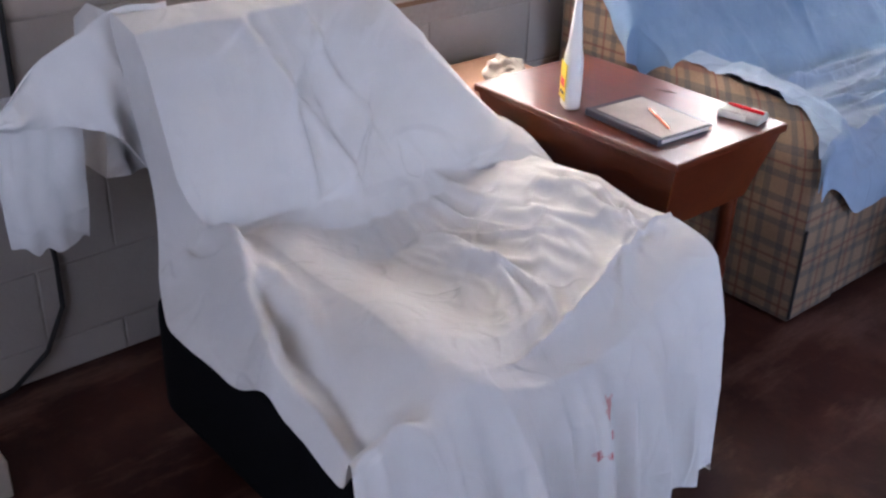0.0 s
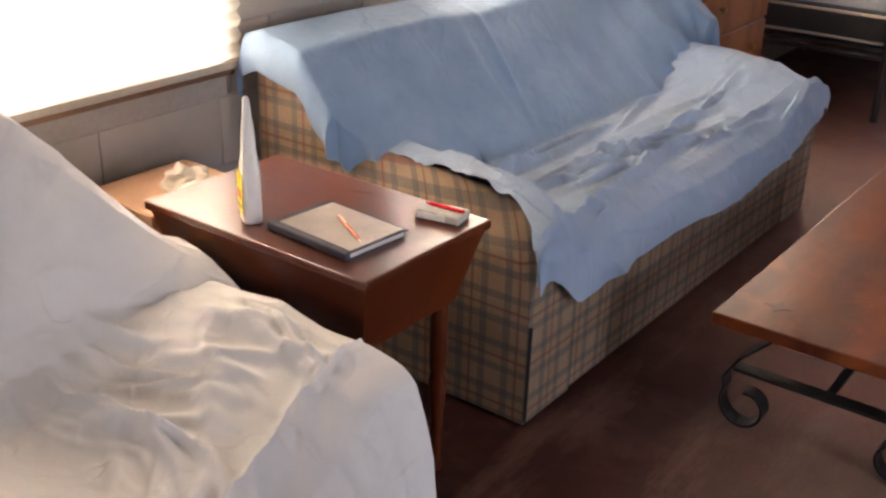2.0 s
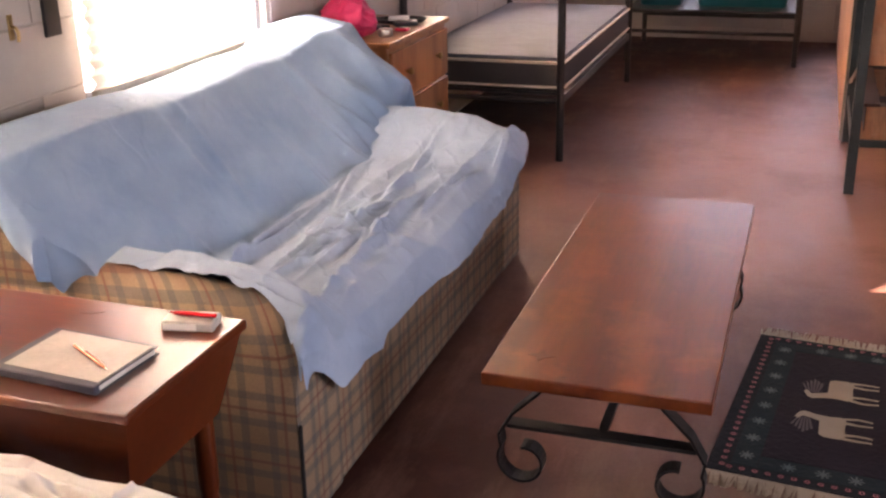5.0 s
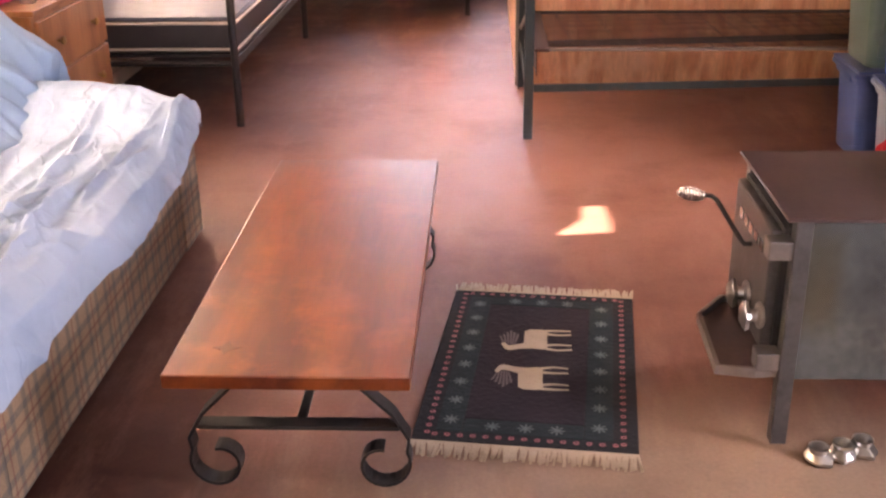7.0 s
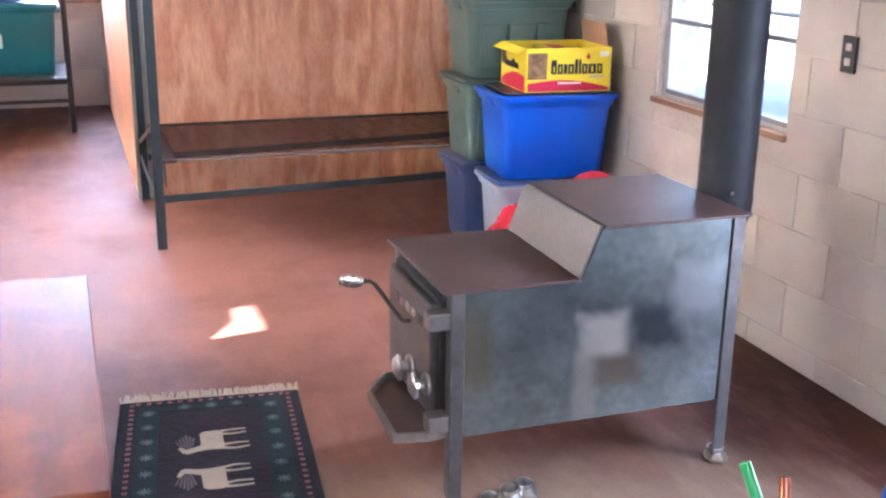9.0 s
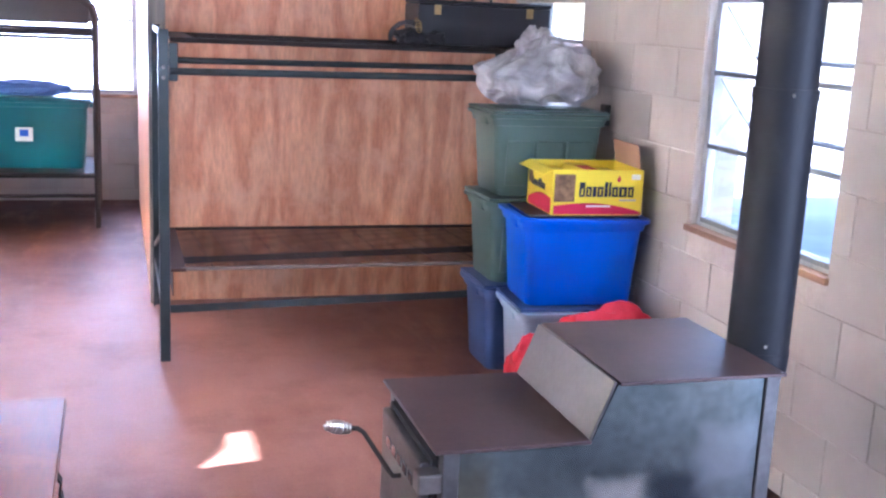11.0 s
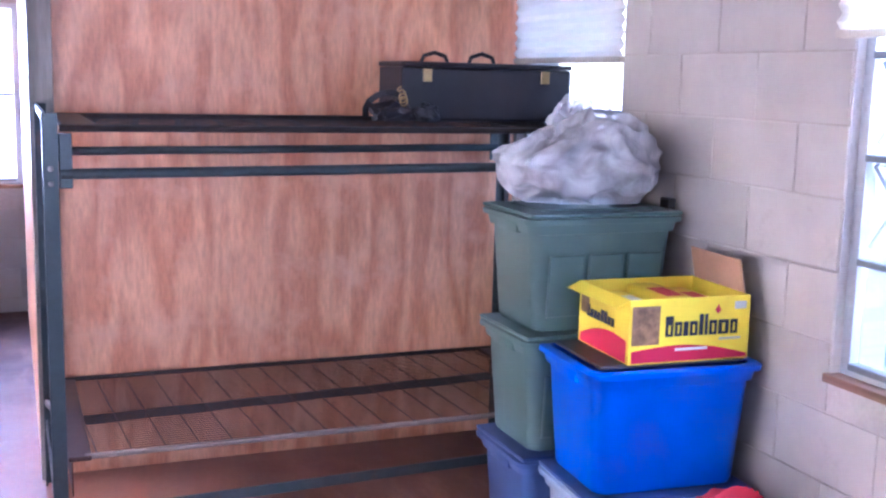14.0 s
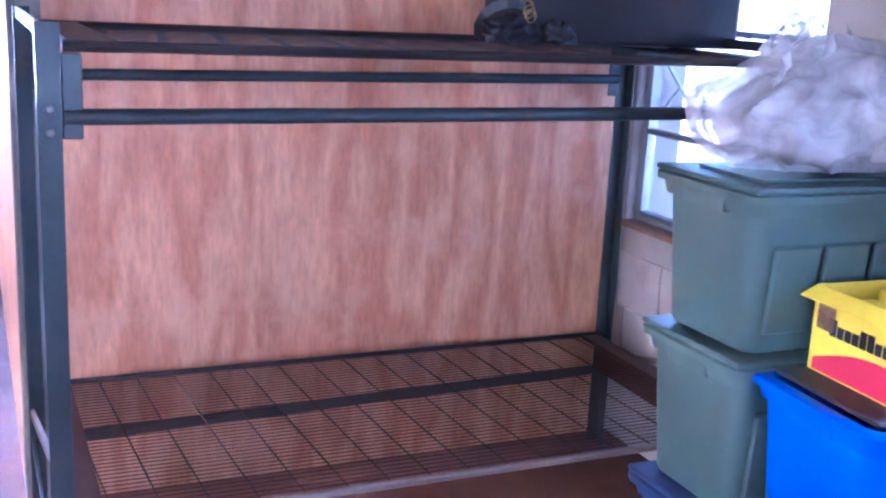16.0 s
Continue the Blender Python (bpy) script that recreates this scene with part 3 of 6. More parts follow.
def cells(a0, a1, holes):
    """Slabs of a wall round its openings."""
    out, cuts = [], sorted({a0, a1, *[h[0] for h in holes], *[h[1] for h in holes]})
    for p, q in zip(cuts, cuts[1:]):
        spans, z = [], -0.2
        for h in sorted([h for h in holes if h[0] <= p + 1e-6 and h[1] >= q - 1e-6], key=lambda h: h[2]):
            spans.append((z, h[2]))
            z = h[3]
        spans.append((z, ZC))
        out += [(p, q, u, v) for u, v in spans if v - u > 1e-4]
    return out


def wall(name, axis, face, out, a0, a1, holes, label):
    """A block wall with thickness; its visible face stands at face, and it goes on towards out."""
    bm = bmesh.new()
    f0, f1 = sorted((face + out * 0.004, face + out * THICK))
    for p, q, u, v in cells(a0, a1, holes):
        bm = box(f0, f1, p, q, u, v, 0, 1, bm) if axis == "x" else box(p, q, f0, f1, u, v, 0, 1, bm)
    ob = part(name, bm, M_MORTAR)
    return tagged(ob, label, "wall", "", "structure")


HOLES_L = [(1.76, 2.75, 0.80, 2.05), (3.53, 4.74, 0.84, 2.05), (6.6, 7.9, 0.93, 2.05)]
HOLES_R = [(1.95, 2.90, -0.2, 2.05), (4.05, 4.97, 0.83, 2.06), (6.18, 7.07, 0.83, 2.06)]
HOLES_F = [(-1.62, -0.24, 0.87, 2.06)]
HOLES_N = [(-1.1, 0.7, 0.9, 2.1)]
wall_left = wall("wall_left", "x", XL, -1, YN, YF, HOLES_L, "white painted concrete block wall behind the sofa")
wall_right = wall("wall_right", "x", XR, 1, YN, YF, HOLES_R, "white painted concrete block wall behind the stove")
wall_far = wall("wall_far", "y", YF, 1, XL - 0.2, XR + 0.2, HOLES_F, "cream painted concrete block wall at the end")
wall_near = wall("wall_near", "y", YN, -1, XL - 0.2, XR + 0.2, HOLES_N, "white painted concrete block end wall")

# plywood partition: front sheet, return along the aisle, stud at the corner
PY, PX = 7.10, -0.235
partition = thing("partition", PX, PY, 0, 0, "orange-brown plywood partition from floor to ceiling", "partition", "", "structure")
part("front_panel", box(0.0, XR - PX - 0.004, 0.0, 0.02, 0.0, ZC, 0.001), M_PLY, partition)
part("side_panel", box(0.0, 0.02, 0.024, 1.2, 0.0, ZC, 0.001), M_PLY, partition)
part("side_panel", box(0.0, 0.02, 1.204, YF - PY - 0.006, 0.0, ZC, 0.001), M_PLY, partition)
part("corner_post", box(-0.004, 0.085, -0.052, -0.004, 0.0, ZC, 0.003), M_STUD, partition, "grey weathered corner stud")


# windows
def window(name, axis, face, out, a0, a1, z0, z1, label, vents, meet=None, sill=True, deep=0.035):
    """A metal window set deep in a block wall, with tilted vent panes."""
    w = thing(name, face if axis == "x" else (a0 + a1) / 2, (a0 + a1) / 2 if axis == "x" else face, z0, 0, label, "window", "", "structure")
    half, h = (a1 - a0) / 2, z1 - z0

    def b(d0, d1, p, q, u, v, bev=0.0):
        lo, hi = sorted((d0 * out, d1 * out))
        return box(lo, hi, p, q, u, v, bev) if axis == "x" else box(p, q, lo, hi, u, v, bev)
    t = 0.035
    fr = b(deep, deep + 0.04, -half, -half + t, 0, h)
    for args in ((half - t, half, 0, h), (-half + t, half - t, 0, t), (-half + t, half - t, h - t, h)):
        add(fr, b(deep, deep + 0.04, *args))
    part("window_frame", fr, M_ALU, w)
    if sill:
        part("window_sill", b(-0.018, deep, -half - 0.012, half + 0.012, -0.022, 0.003, 0.002), M_TRIM, w, "stained wooden sill board")
    if meet:
        part("mullion", b(deep - 0.005, deep + 0.045, meet - 0.022, meet + 0.022, t, h - t, 0.003), M_ALU, w)
    for i, (u, v, tilt) in enumerate(vents):
        part("vent_bar", b(deep - 0.008, deep + 0.030, -half + t, half - t, u - 0.010, u + 0.010, 0.003), M_DARKALU, w)
        # panes hang from their top edge; open ones swing outward at the foot
        gl = b(-0.002, 0.002, -half + t + 0.015, half - t - 0.015, -(v - u) + 0.03, 0)
        m = pose((deep + 0.02) * out, 0, v - 0.018, 0, -tilt * out, 0) if axis == "x" else pose(0, (deep + 0.02) * out, v - 0.018, tilt * out, 0, 0)
        pane = part("pane", gl, M_GLASS, w, place=m)
        pane.visible_shadow = False
        if tilt:
            for s in (-1, 1):
                e = s * (half - t - 0.02)
                part("vent_stile", b(-0.007, 0.007, e - 0.008, e + 0.008, -(v - u) + 0.03, 0), M_ALU, w, place=m)
                drop = v - u - 0.03
                x1 = deep + 0.02 + drop * 0.55 * math.sin(radians(tilt))
                p0, p1 = ((deep + 0.02) * out, e, v - drop * 0.95), (x1 * out, e, v - 0.018 - drop * 0.55 * math.cos(radians(tilt)))
                part("stay_arm", tube([p0, p1], 0.006, 6), M_ALU, w)
            part("vent_rail", b(-0.008, 0.008, -half + t + 0.012, half - t - 0.012, -(v - u) + 0.022, -(v - u) + 0.040), M_DARKALU, w, place=m)
    return w


VENTS = [(0.03, 0.33, 0), (0.33, 0.62, 38), (0.62, 0.90, 38), (0.90, 1.20, 0)]
window("window_1", "x", XR, 1, 4.05, 4.97, 0.83, 2.06, "grey metal awning window with tilted panes", VENTS)
window("window_2", "x", XR, 1, 6.18, 7.07, 0.83, 2.06, "grey metal awning window behind the bunk", VENTS)
window("window_3", "x", XL, -1, 3.53, 4.74, 0.84, 2.05, "bright metal window behind the sofa", [(0.03, 0.60, 0), (0.60, 1.18, 0)])
window("window_4", "x", XL, -1, 1.76, 2.75, 0.80, 2.05, "bright window behind the draped armchair", [(0.03, 0.62, 0), (0.62, 1.22, 0)])
# out of view; added as the opening for the far fill lamp
window("window_5", "x", XL, -1, 6.6, 7.9, 0.93, 2.05, "added metal window beside the far bed, out of view", [(0.03, 0.56, 0), (0.56, 1.09, 0)])
window("window_6", "y", YF, 1, -1.62, -0.24, 0.87, 2.06, "bright window in the end wall", [(0.03, 0.60, 0), (0.60, 1.16, 0)])
window("window_7", "y", YN, -1, -1.1, 0.7, 0.90, 2.10, "wide window in the near end wall", [(0.03, 0.60, 0), (0.60, 1.17, 0)])


def blind(axis, face, out, a0, a1, z0, z1, label):
    """A pleated blind hanging in front of a window."""
    b = thing("window_blind", face if axis == "x" else (a0 + a1) / 2, (a0 + a1) / 2 if axis == "x" else face, z0, 0, label, "blind")
    half, h = (a1 - a0) / 2, z1 - z0
    n = max(4, int(h / 0.022))

    def f(u, v):
        d = 0.010 + (0.014 if round(u * n) % 2 else 0.0) + 0.003 * rumple((v * 3, u * 9, 0), 3.0)
        p, z = -half + 2 * half * v + 0.004 * (round(u * n) % 2), h * u
        return (-out * d, p, z) if axis == "x" else (p, -out * d, z)
    part("pleats", sheet(n, 8, f), M_BLIND, b)
    bar = (-out * 0.03, -out * 0.006, -half, half, -0.022, 0.002) if axis == "x" else (-half, half, -out * 0.03, -out * 0.006, -0.022, 0.002)
    part("bottom_rail", box(min(bar[0], bar[1]), max(bar[0], bar[1]), min(bar[2], bar[3]), max(bar[2], bar[3]), bar[4], bar[5], 0.003), M_PIPING, b)
    return b


blind("x", XR - 0.004, 1, 4.0, 5.02, 1.795, 2.12, "cream pleated blind half raised over the window")
blind("x", XR - 0.004, 1, 6.15, 7.07, 1.735, 2.12, "cream pleated blind half raised behind the bunk")
blind("x", XL + 0.004, -1, 1.74, 2.785, 0.82, 2.10, "sunlit cream pleated blind lowered to the sill")
# added out of view to keep a stray sun streak off the plywood
blind("x", XL + 0.004, -1, 6.57, 7.93, 0.95, 2.10, "added cream pleated blind beside the far bed, out of view")
# two blinds added so the sun leaves one small patch on the floor
blind("x", XL + 0.036, -1, 3.50, 4.43, 0.90, 2.10, "cream pleated blind added behind the sofa to narrow the sun")
blind("x", XL + 0.004, -1, 4.41, 4.78, 1.11, 2.10, "cream pleated blind added behind the sofa to cap the sun patch")

# frame of the doorway in the right wall
doorway = thing("door_frame", XR, 2.425, 0, 0, "plain wooden frame of an open doorway", "door frame", "", "structure")
for y0, y1, z0, z1 in ((-0.495, -0.455, 0.0, 2.07), (0.455, 0.495, 0.0, 2.07), (-0.455, 0.455, 2.03, 2.07)):
    part("jamb", box(-0.012, 0.19, y0, y1, z0, z1, 0.003), M_TRIM, doorway)

# outlets
outlet_left = thing("wall_outlet", XL, 3.41, 1.135, 0, "small black outlet on the block wall", "outlet")
part("plate", box(0.0, 0.012, -0.035, 0.035, -0.055, 0.055, 0.003), M_OUTLET, outlet_left)
cleat = thing("cord_cleat", XL, 3.24, 1.13, 0, "small worn metal cord cleat on the block wall", "cleat")
part("back_plate", box(0.0, 0.006, -0.010, 0.010, -0.035, 0.035, 0.002), M_BRASS, cleat)
part("horn", tube([(0.004, 0, 0.0), (0.020, 0, 0.0), (0.026, 0, -0.012), (0.024, 0, -0.038)], 0.005, 8), M_BRASS, cleat, smooth=True)
outlet = thing("wall_outlet", XR, 3.757, 1.155, 0, "black double outlet plate on the block wall", "outlet")
part("plate", box(-0.012, 0.0, -0.035, 0.035, -0.06, 0.06, 0.003), M_OUTLET, outlet)
outlet_far = thing("wall_outlet", XR, 5.81, 1.195, 0, "small black outlet box on the block wall by bins", "outlet")
part("plate", box(-0.030, 0.0, -0.030, 0.030, -0.05, 0.05, 0.004), M_OUTLET, outlet_far)
for s in (-1, 1):
    part("socket", box(-0.015, -0.011, -0.014, 0.014, s * 0.024 - 0.012, s * 0.024 + 0.012, 0.002), M_PACK, outlet, "pale socket face")


def creases(seed, n, a_range, b_range, turn, length, height, width):
    """Random pressed folds: (middle, direction, half length, height, width) on a flat cloth."""
    rnd = random.Random(seed)
    out = []
    for k in range(n):
        ang = radians(rnd.uniform(*turn))
        out.append((rnd.uniform(*a_range), rnd.uniform(*b_range), math.cos(ang), math.sin(ang), rnd.uniform(*length), rnd.uniform(*height), rnd.uniform(*width), rnd.uniform(-0.6, 0.6)))
    return out


def pressed(folds, p, q):
    """Height that the folds give at (p, q); each is a steep crest with a softer back."""
    z = 0.0
    for a, b, ca, sa, ln, h, w, bend in folds:
        dp, dq = p - a, q - b
        s = (dp * ca + dq * sa) / ln
        if -1 < s < 1:
            d = -dp * sa + dq * ca - bend * ln * 0.25 * s * s
            ww = w if d > 0 else w * 2.2
            if abs(d) < 3 * ww:
                z += h * (1 - s * s) * math.exp(-(d / ww) ** 2)
    return z


# ---------- sofa ----------
SX, SY, SL = -1.49, 2.785, 2.03        # front, near end, length
sofa = thing("sofa", -2.0, SY + SL / 2, 0, 0, "plaid upholstered three-seat sofa against the wall", "sofa")
hl = SL / 2


def rounded(x0, x1, y0, y1, z0, z1, r=0.03):
    return box(x0, x1, y0, y1, z0, z1, r, 3)


part("base", rounded(-0.44, 0.485, -hl + 0.04, hl - 0.04, 0.015, 0.33, 0.02), M_PLAID, sofa, smooth=True)
part("front_skirt", box(0.486, 0.502, -hl + 0.236, hl - 0.236, 0.012, 0.29, 0.006), M_PLAID, sofa)
part("seat_cushion", rounded(-0.05, 0.47, -hl + 0.235, -0.008, 0.331, 0.455, 0.04), M_PLAID, sofa, smooth=True)
part("seat_cushion", rounded(-0.05, 0.47, 0.008, hl - 0.235, 0.331, 0.455, 0.04), M_PLAID, sofa, smooth=True)
back = rounded(-0.50, 0.0, -hl + 0.02, hl - 0.02, 0.332, 0.865, 0.07)
for v in back.verts:
    if v.co.x > -0.25:
        v.co.x -= 0.31 * smooth(0.40, 0.90, v.co.z)
part("backrest", back, M_PLAID, sofa, smooth=True)


def sofa_arm(s):
    """Arm with a rolled top that slopes down to the front."""
    bm = bmesh.new()
    prof = []
    for k in range(13):
        a = math.pi * k / 12
        prof.append((0.115 * math.cos(a), 0.485 + 0.115 * math.sin(a)))
    prof = [(0.115, 0.012)] + prof + [(-0.115, 0.012)]
    rows = []
    for x, dz in ((-0.45, 0.02), (-0.2, 0.02), (0.15, 0.0), (0.36, -0.022), (0.46, -0.055), (0.505, -0.13)):
        rows.append([bm.verts.new((x, s * (hl - 0.115) + py, pz + (dz if pz > 0.4 else 0))) for py, pz in prof])
    for a, b in zip(rows, rows[1:]):
        for k in range(len(a) - 1):
            bm.faces.new((a[k], a[k + 1], b[k + 1], b[k]))
    bm.faces.new(rows[0]), bm.faces.new(rows[-1][::-1])
    return bm


part("arm", sofa_arm(-1), M_PLAID, sofa, smooth=True)
part("arm", sofa_arm(1), M_PLAID, sofa, smooth=True)
part("corner_seam", tube([(0.508, -hl + 0.004, 0.02), (0.510, -hl + 0.004, 0.30)], 0.005, 6), M_GASKET, sofa)

# blue sheets over the sofa: one over back, one over seat and arms
cover = thing("sofa_cover", -2.0, SY + SL / 2, 0.3, 0, "faded blue bed sheets draped loosely over the sofa", "bed sheet")


BACK_FOLDS = creases(4, 4, (0.30, 0.62), (-0.8, 0.4), (4, 24), (0.14, 0.30), (0.008, 0.014), (0.014, 0.026))
BACK_FOLDS += creases(5, 11, (0.36, 0.60), (0.50, 1.0), (14, 52), (0.18, 0.40), (0.014, 0.030), (0.010, 0.020))


def back_cover(u, v):
    # u along the sofa, v from behind the back, over the top, down to the seat
    y = -hl - 0.06 + (SL + 0.13) * u
    x, z = lerp([(0, -0.494, 0.81), (0.18, -0.496, 0.845), (0.27, -0.488, 0.874), (0.34, -0.42, 0.895), (0.42, -0.280, 0.862), (0.66, -0.135, 0.66), (0.90, 0.012, 0.49), (1, 0.07, 0.470)], v)
    x += 0.07 * smooth(0.72, 0.96, u) * smooth(0.30, 0.42, v) * (1 - smooth(0.66, 0.88, v))
    lift = 0.026 - 0.022 * smooth(0.30, 0.45, u) + 0.050 * smooth(0.74, 0.88, u)
    z += (lift + 0.018 * rumple((y * 2.2, 0, 0), 4)) * smooth(0.3, 0.6, z)
    edge = smooth(0.0, 0.07, u) * (1 - smooth(0.95, 1.0, u))
    fold = 0.010 * rumple((y * 5.0 + 0.4 * v, v * 0.8, 0), 7) + 0.006 * rumple((y * 2.0, v * 2.0, 0), 2)
    fold += pressed(BACK_FOLDS, v * 0.6, y) + 0.018 * math.exp(-((u - 0.40) / 0.008) ** 2) * (1 - smooth(0.6, 0.9, v)) * smooth(0.3, 0.36, v)
    x += fold * (0.35 + smooth(0.3, 0.6, v)) + 0.012
    # the near end hangs over the side of the back in gathers
    if u < 0.07:
        k = 1 - u / 0.07
        z -= 0.13 * k ** 1.4 + 0.02 * k * rumple((v * 18, 1, 0), 3)
        y = -hl - 0.005 - 0.030 * math.sin(k * 2.2) - 0.018 * k * rumple((v * 22, 4, 0), 5)
    if u > 0.95:
        k = (u - 0.95) / 0.05
        z -= 0.10 * k ** 1.5
        y = hl + 0.02 + 0.02 * math.sin(k * 2)
    if v > 0.60:
        y = max(y, -hl + 0.06 * smooth(0.60, 0.75, v))
    return (x, y, z - 0.3 + 0.01 * (1 - edge))


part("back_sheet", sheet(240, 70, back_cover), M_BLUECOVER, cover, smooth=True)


SEAT_FOLDS = creases(11, 17, (0.03, 0.44), (-0.70, 0.60), (80, 102), (0.28, 0.70), (0.014, 0.030), (0.006, 0.011))
SEAT_FOLDS += creases(12, 26, (0.28, 0.50), (-0.85, 0.8), (40, 100), (0.07, 0.20), (0.008, 0.018), (0.005, 0.010))
SEAT_FOLDS += creases(14, 5, (0.20, 0.42), (-0.35, -0.10), (0, 30), (0.08, 0.16), (0.010, 0.018), (0.008, 0.012))
ARM_FOLDS = creases(13, 8, (0.0, 0.45), (0.70, 1.0), (100, 150), (0.10, 0.25), (0.002, 0.005), (0.012, 0.020))


def seat_cover(u, v):
    # u along the sofa, v from the crease of the back forward and over the front edge
    start = -hl - 0.012 + (0.122 + 0.014 * rumple((v * 9, 0, 0), 17)) * (1 - smooth(0.66, 0.86, v))
    y = start + (hl + 0.015 - start) * u
    hang = 0.115 + 0.022 * rumple((y * 3.1, 2, 0), 6) + 0.006 * rumple((y * 9, 2, 0), 1) - 0.07 * smooth(0.90, 0.97, u) - 0.05 * (1 - smooth(0.01, 0.06, u))
    x, z = lerp([(0, 0.00, 0.490), (0.12, 0.06, 0.478), (0.66, 0.36, 0.474), (0.76, 0.465, 0.462), (0.82, 0.512, 0.43), (1, 0.524, 0.43 - hang)], v)
    near, far = 1 - smooth(0.045, 0.105, u), smooth(0.76, 0.915, u)
    arm = max(near, far)
    if v < 0.12:
        x -= (0.44 * near + 0.30 * smooth(0.88, 0.93, u)) * (1 - v / 0.12)
    top = 0.607 + 0.02 * (1 - smooth(-0.2, 0.15, x))
    slope = -0.023 * smooth(0.30, 0.66, v) - 0.036 * smooth(0.62, 0.78, v)
    if v < 0.80:
        z = z + (top + slope - z) * arm
    else:
        z = z + (top - 0.052 - 0.43) * arm * (1 - smooth(0.80, 1.0, v) * 0.35)
    # long folds dragged across the seat
    sag = smooth(0.04, 0.2, v) * (1 - smooth(0.74, 0.86, v))
    wx, wy = 0.022 * rumple((x * 2.0, y * 1.4, 0), 31), 0.03 * rumple((x * 2.5, y * 1.6, 4), 37)
    q, r = x + wx, y + wy
    z += sag * (1 - 0.85 * arm) * (0.012 + 0.014 * rumple((q * 3.5, r * 2.5, 0), 2) + pressed(SEAT_FOLDS, q, r))
    z += sag * arm * (0.005 + 0.004 * rumple((x * 6, y * 6, 0), 12)) + sag * far * pressed(ARM_FOLDS, q, r) + sag * near * 0.016 * ridge((y * 13 + x, x * 2.5, 0), 27)
    fr = smooth(0.76, 0.90, v)
    x += fr * (0.012 + 0.012 * rumple((y * 5, z * 3, 0), 8) + 0.020 * ridge((y * 3.2 + z * 5, z * 2, 0), 3) + 0.007 * ridge((y * 9 + z * 9, z * 4, 0), 19))
    # the cloth follows the roll of each arm
    for d in (y + hl, hl - y):
        if d < 0.115:
            k = min(1.0, (0.115 - d) / 0.120)
            z -= 0.115 * (1 - math.sqrt(1 - k * k)) * (1 if v < 0.85 else 0.4)
    if u < 0.05:
        k = 1 - u / 0.05
        y += 0.010 * k * rumple((x * 18, 3, 0), 9)
        z += k * (-0.013 + 0.006 * ridge((x * 14, 0, 0), 5) + 0.007 * ridge((x * 9, 0, 0), 7)) * (1 - smooth(0.7, 0.85, v))
    if u > 0.97:
        y = min(y, hl + 0.012)
    return (x, y, z - 0.3)


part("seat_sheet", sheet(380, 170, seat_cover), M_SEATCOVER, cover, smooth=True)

# ---------- draped armchair ----------
chair = thing("armchair", -1.75, 1.66, 0, 0, "black upholstered armchair hidden under a dust sheet", "armchair")
part("seat_base", rounded(-0.40, 0.37, -0.47, 0.40, 0.06, 0.38, 0.04), M_BLACKCLOTH, chair, smooth=True)
part("backrest", turned(rounded(-0.12, 0.10, -0.41, 0.14, -0.32, 0.30, 0.06), pose(-0.37, 0, 0.62, 0, -14, 0)), M_BLACKCLOTH, chair, smooth=True)
for s in (-1, 1):
    part("armrest", rounded(-0.36, 0.36, s * 0.37 - 0.07 + 0.03, s * 0.37 + 0.07 + 0.01, 0.34, 0.47, 0.05), M_BLACKCLOTH, chair, smooth=True)
    for px in (-0.34, 0.34):
        part("leg", box(px - 0.03, px + 0.03, s * 0.38 - 0.03, s * 0.38 + 0.03, 0.0, 0.065, 0.005), M_BLACKCLOTH, chair)

dust = thing("dust_sheet", -1.75, 1.66, 0.1, 0, "white dust sheet with red stains draped over an armchair", "dust sheet")
FARY = 2.07


DUST_FOLDS = creases(21, 24, (-1.84, -1.48), (1.55, 2.06), (160, 205), (0.08, 0.26), (0.010, 0.024), (0.007, 0.015))
DUST_FOLDS += creases(22, 12, (-1.66, -1.34), (1.42, 2.0), (95, 170), (0.08, 0.28), (0.008, 0.019), (0.007, 0.015))
BACKREST_FOLDS = creases(23, 26, (0.55, 0.98), (1.2, 2.0), (-35, 75), (0.08, 0.30), (0.008, 0.020), (0.009, 0.022))
SLOPE_FOLDS = creases(24, 9, (-1.95, -1.42), (1.10, 1.28), (-28, 12), (0.10, 0.26), (0.010, 0.020), (0.010, 0.020))
SLOPE_FOLDS += ((-1.86, 1.25, 0.90, -0.43, 0.26, 0.050, 0.022, 0.3), (-1.74, 1.20, 0.97, -0.22, 0.30, 0.040, 0.020, -0.4), (-1.58, 1.15, 0.80, -0.60, 0.14, 0.030, 0.016, 0.2))
PLEATS = ((-0.10, 0.050, 0.040), (0.02, 0.075, 0.050), (0.13, 0.045, 0.022), (0.21, 0.050, 0.026), (0.33, 0.030, 0.020), (0.45, 0.040, 0.030), (0.58, 0.028, 0.020), (0.72, 0.034, 0.026), (0.88, 0.03, 0.02))


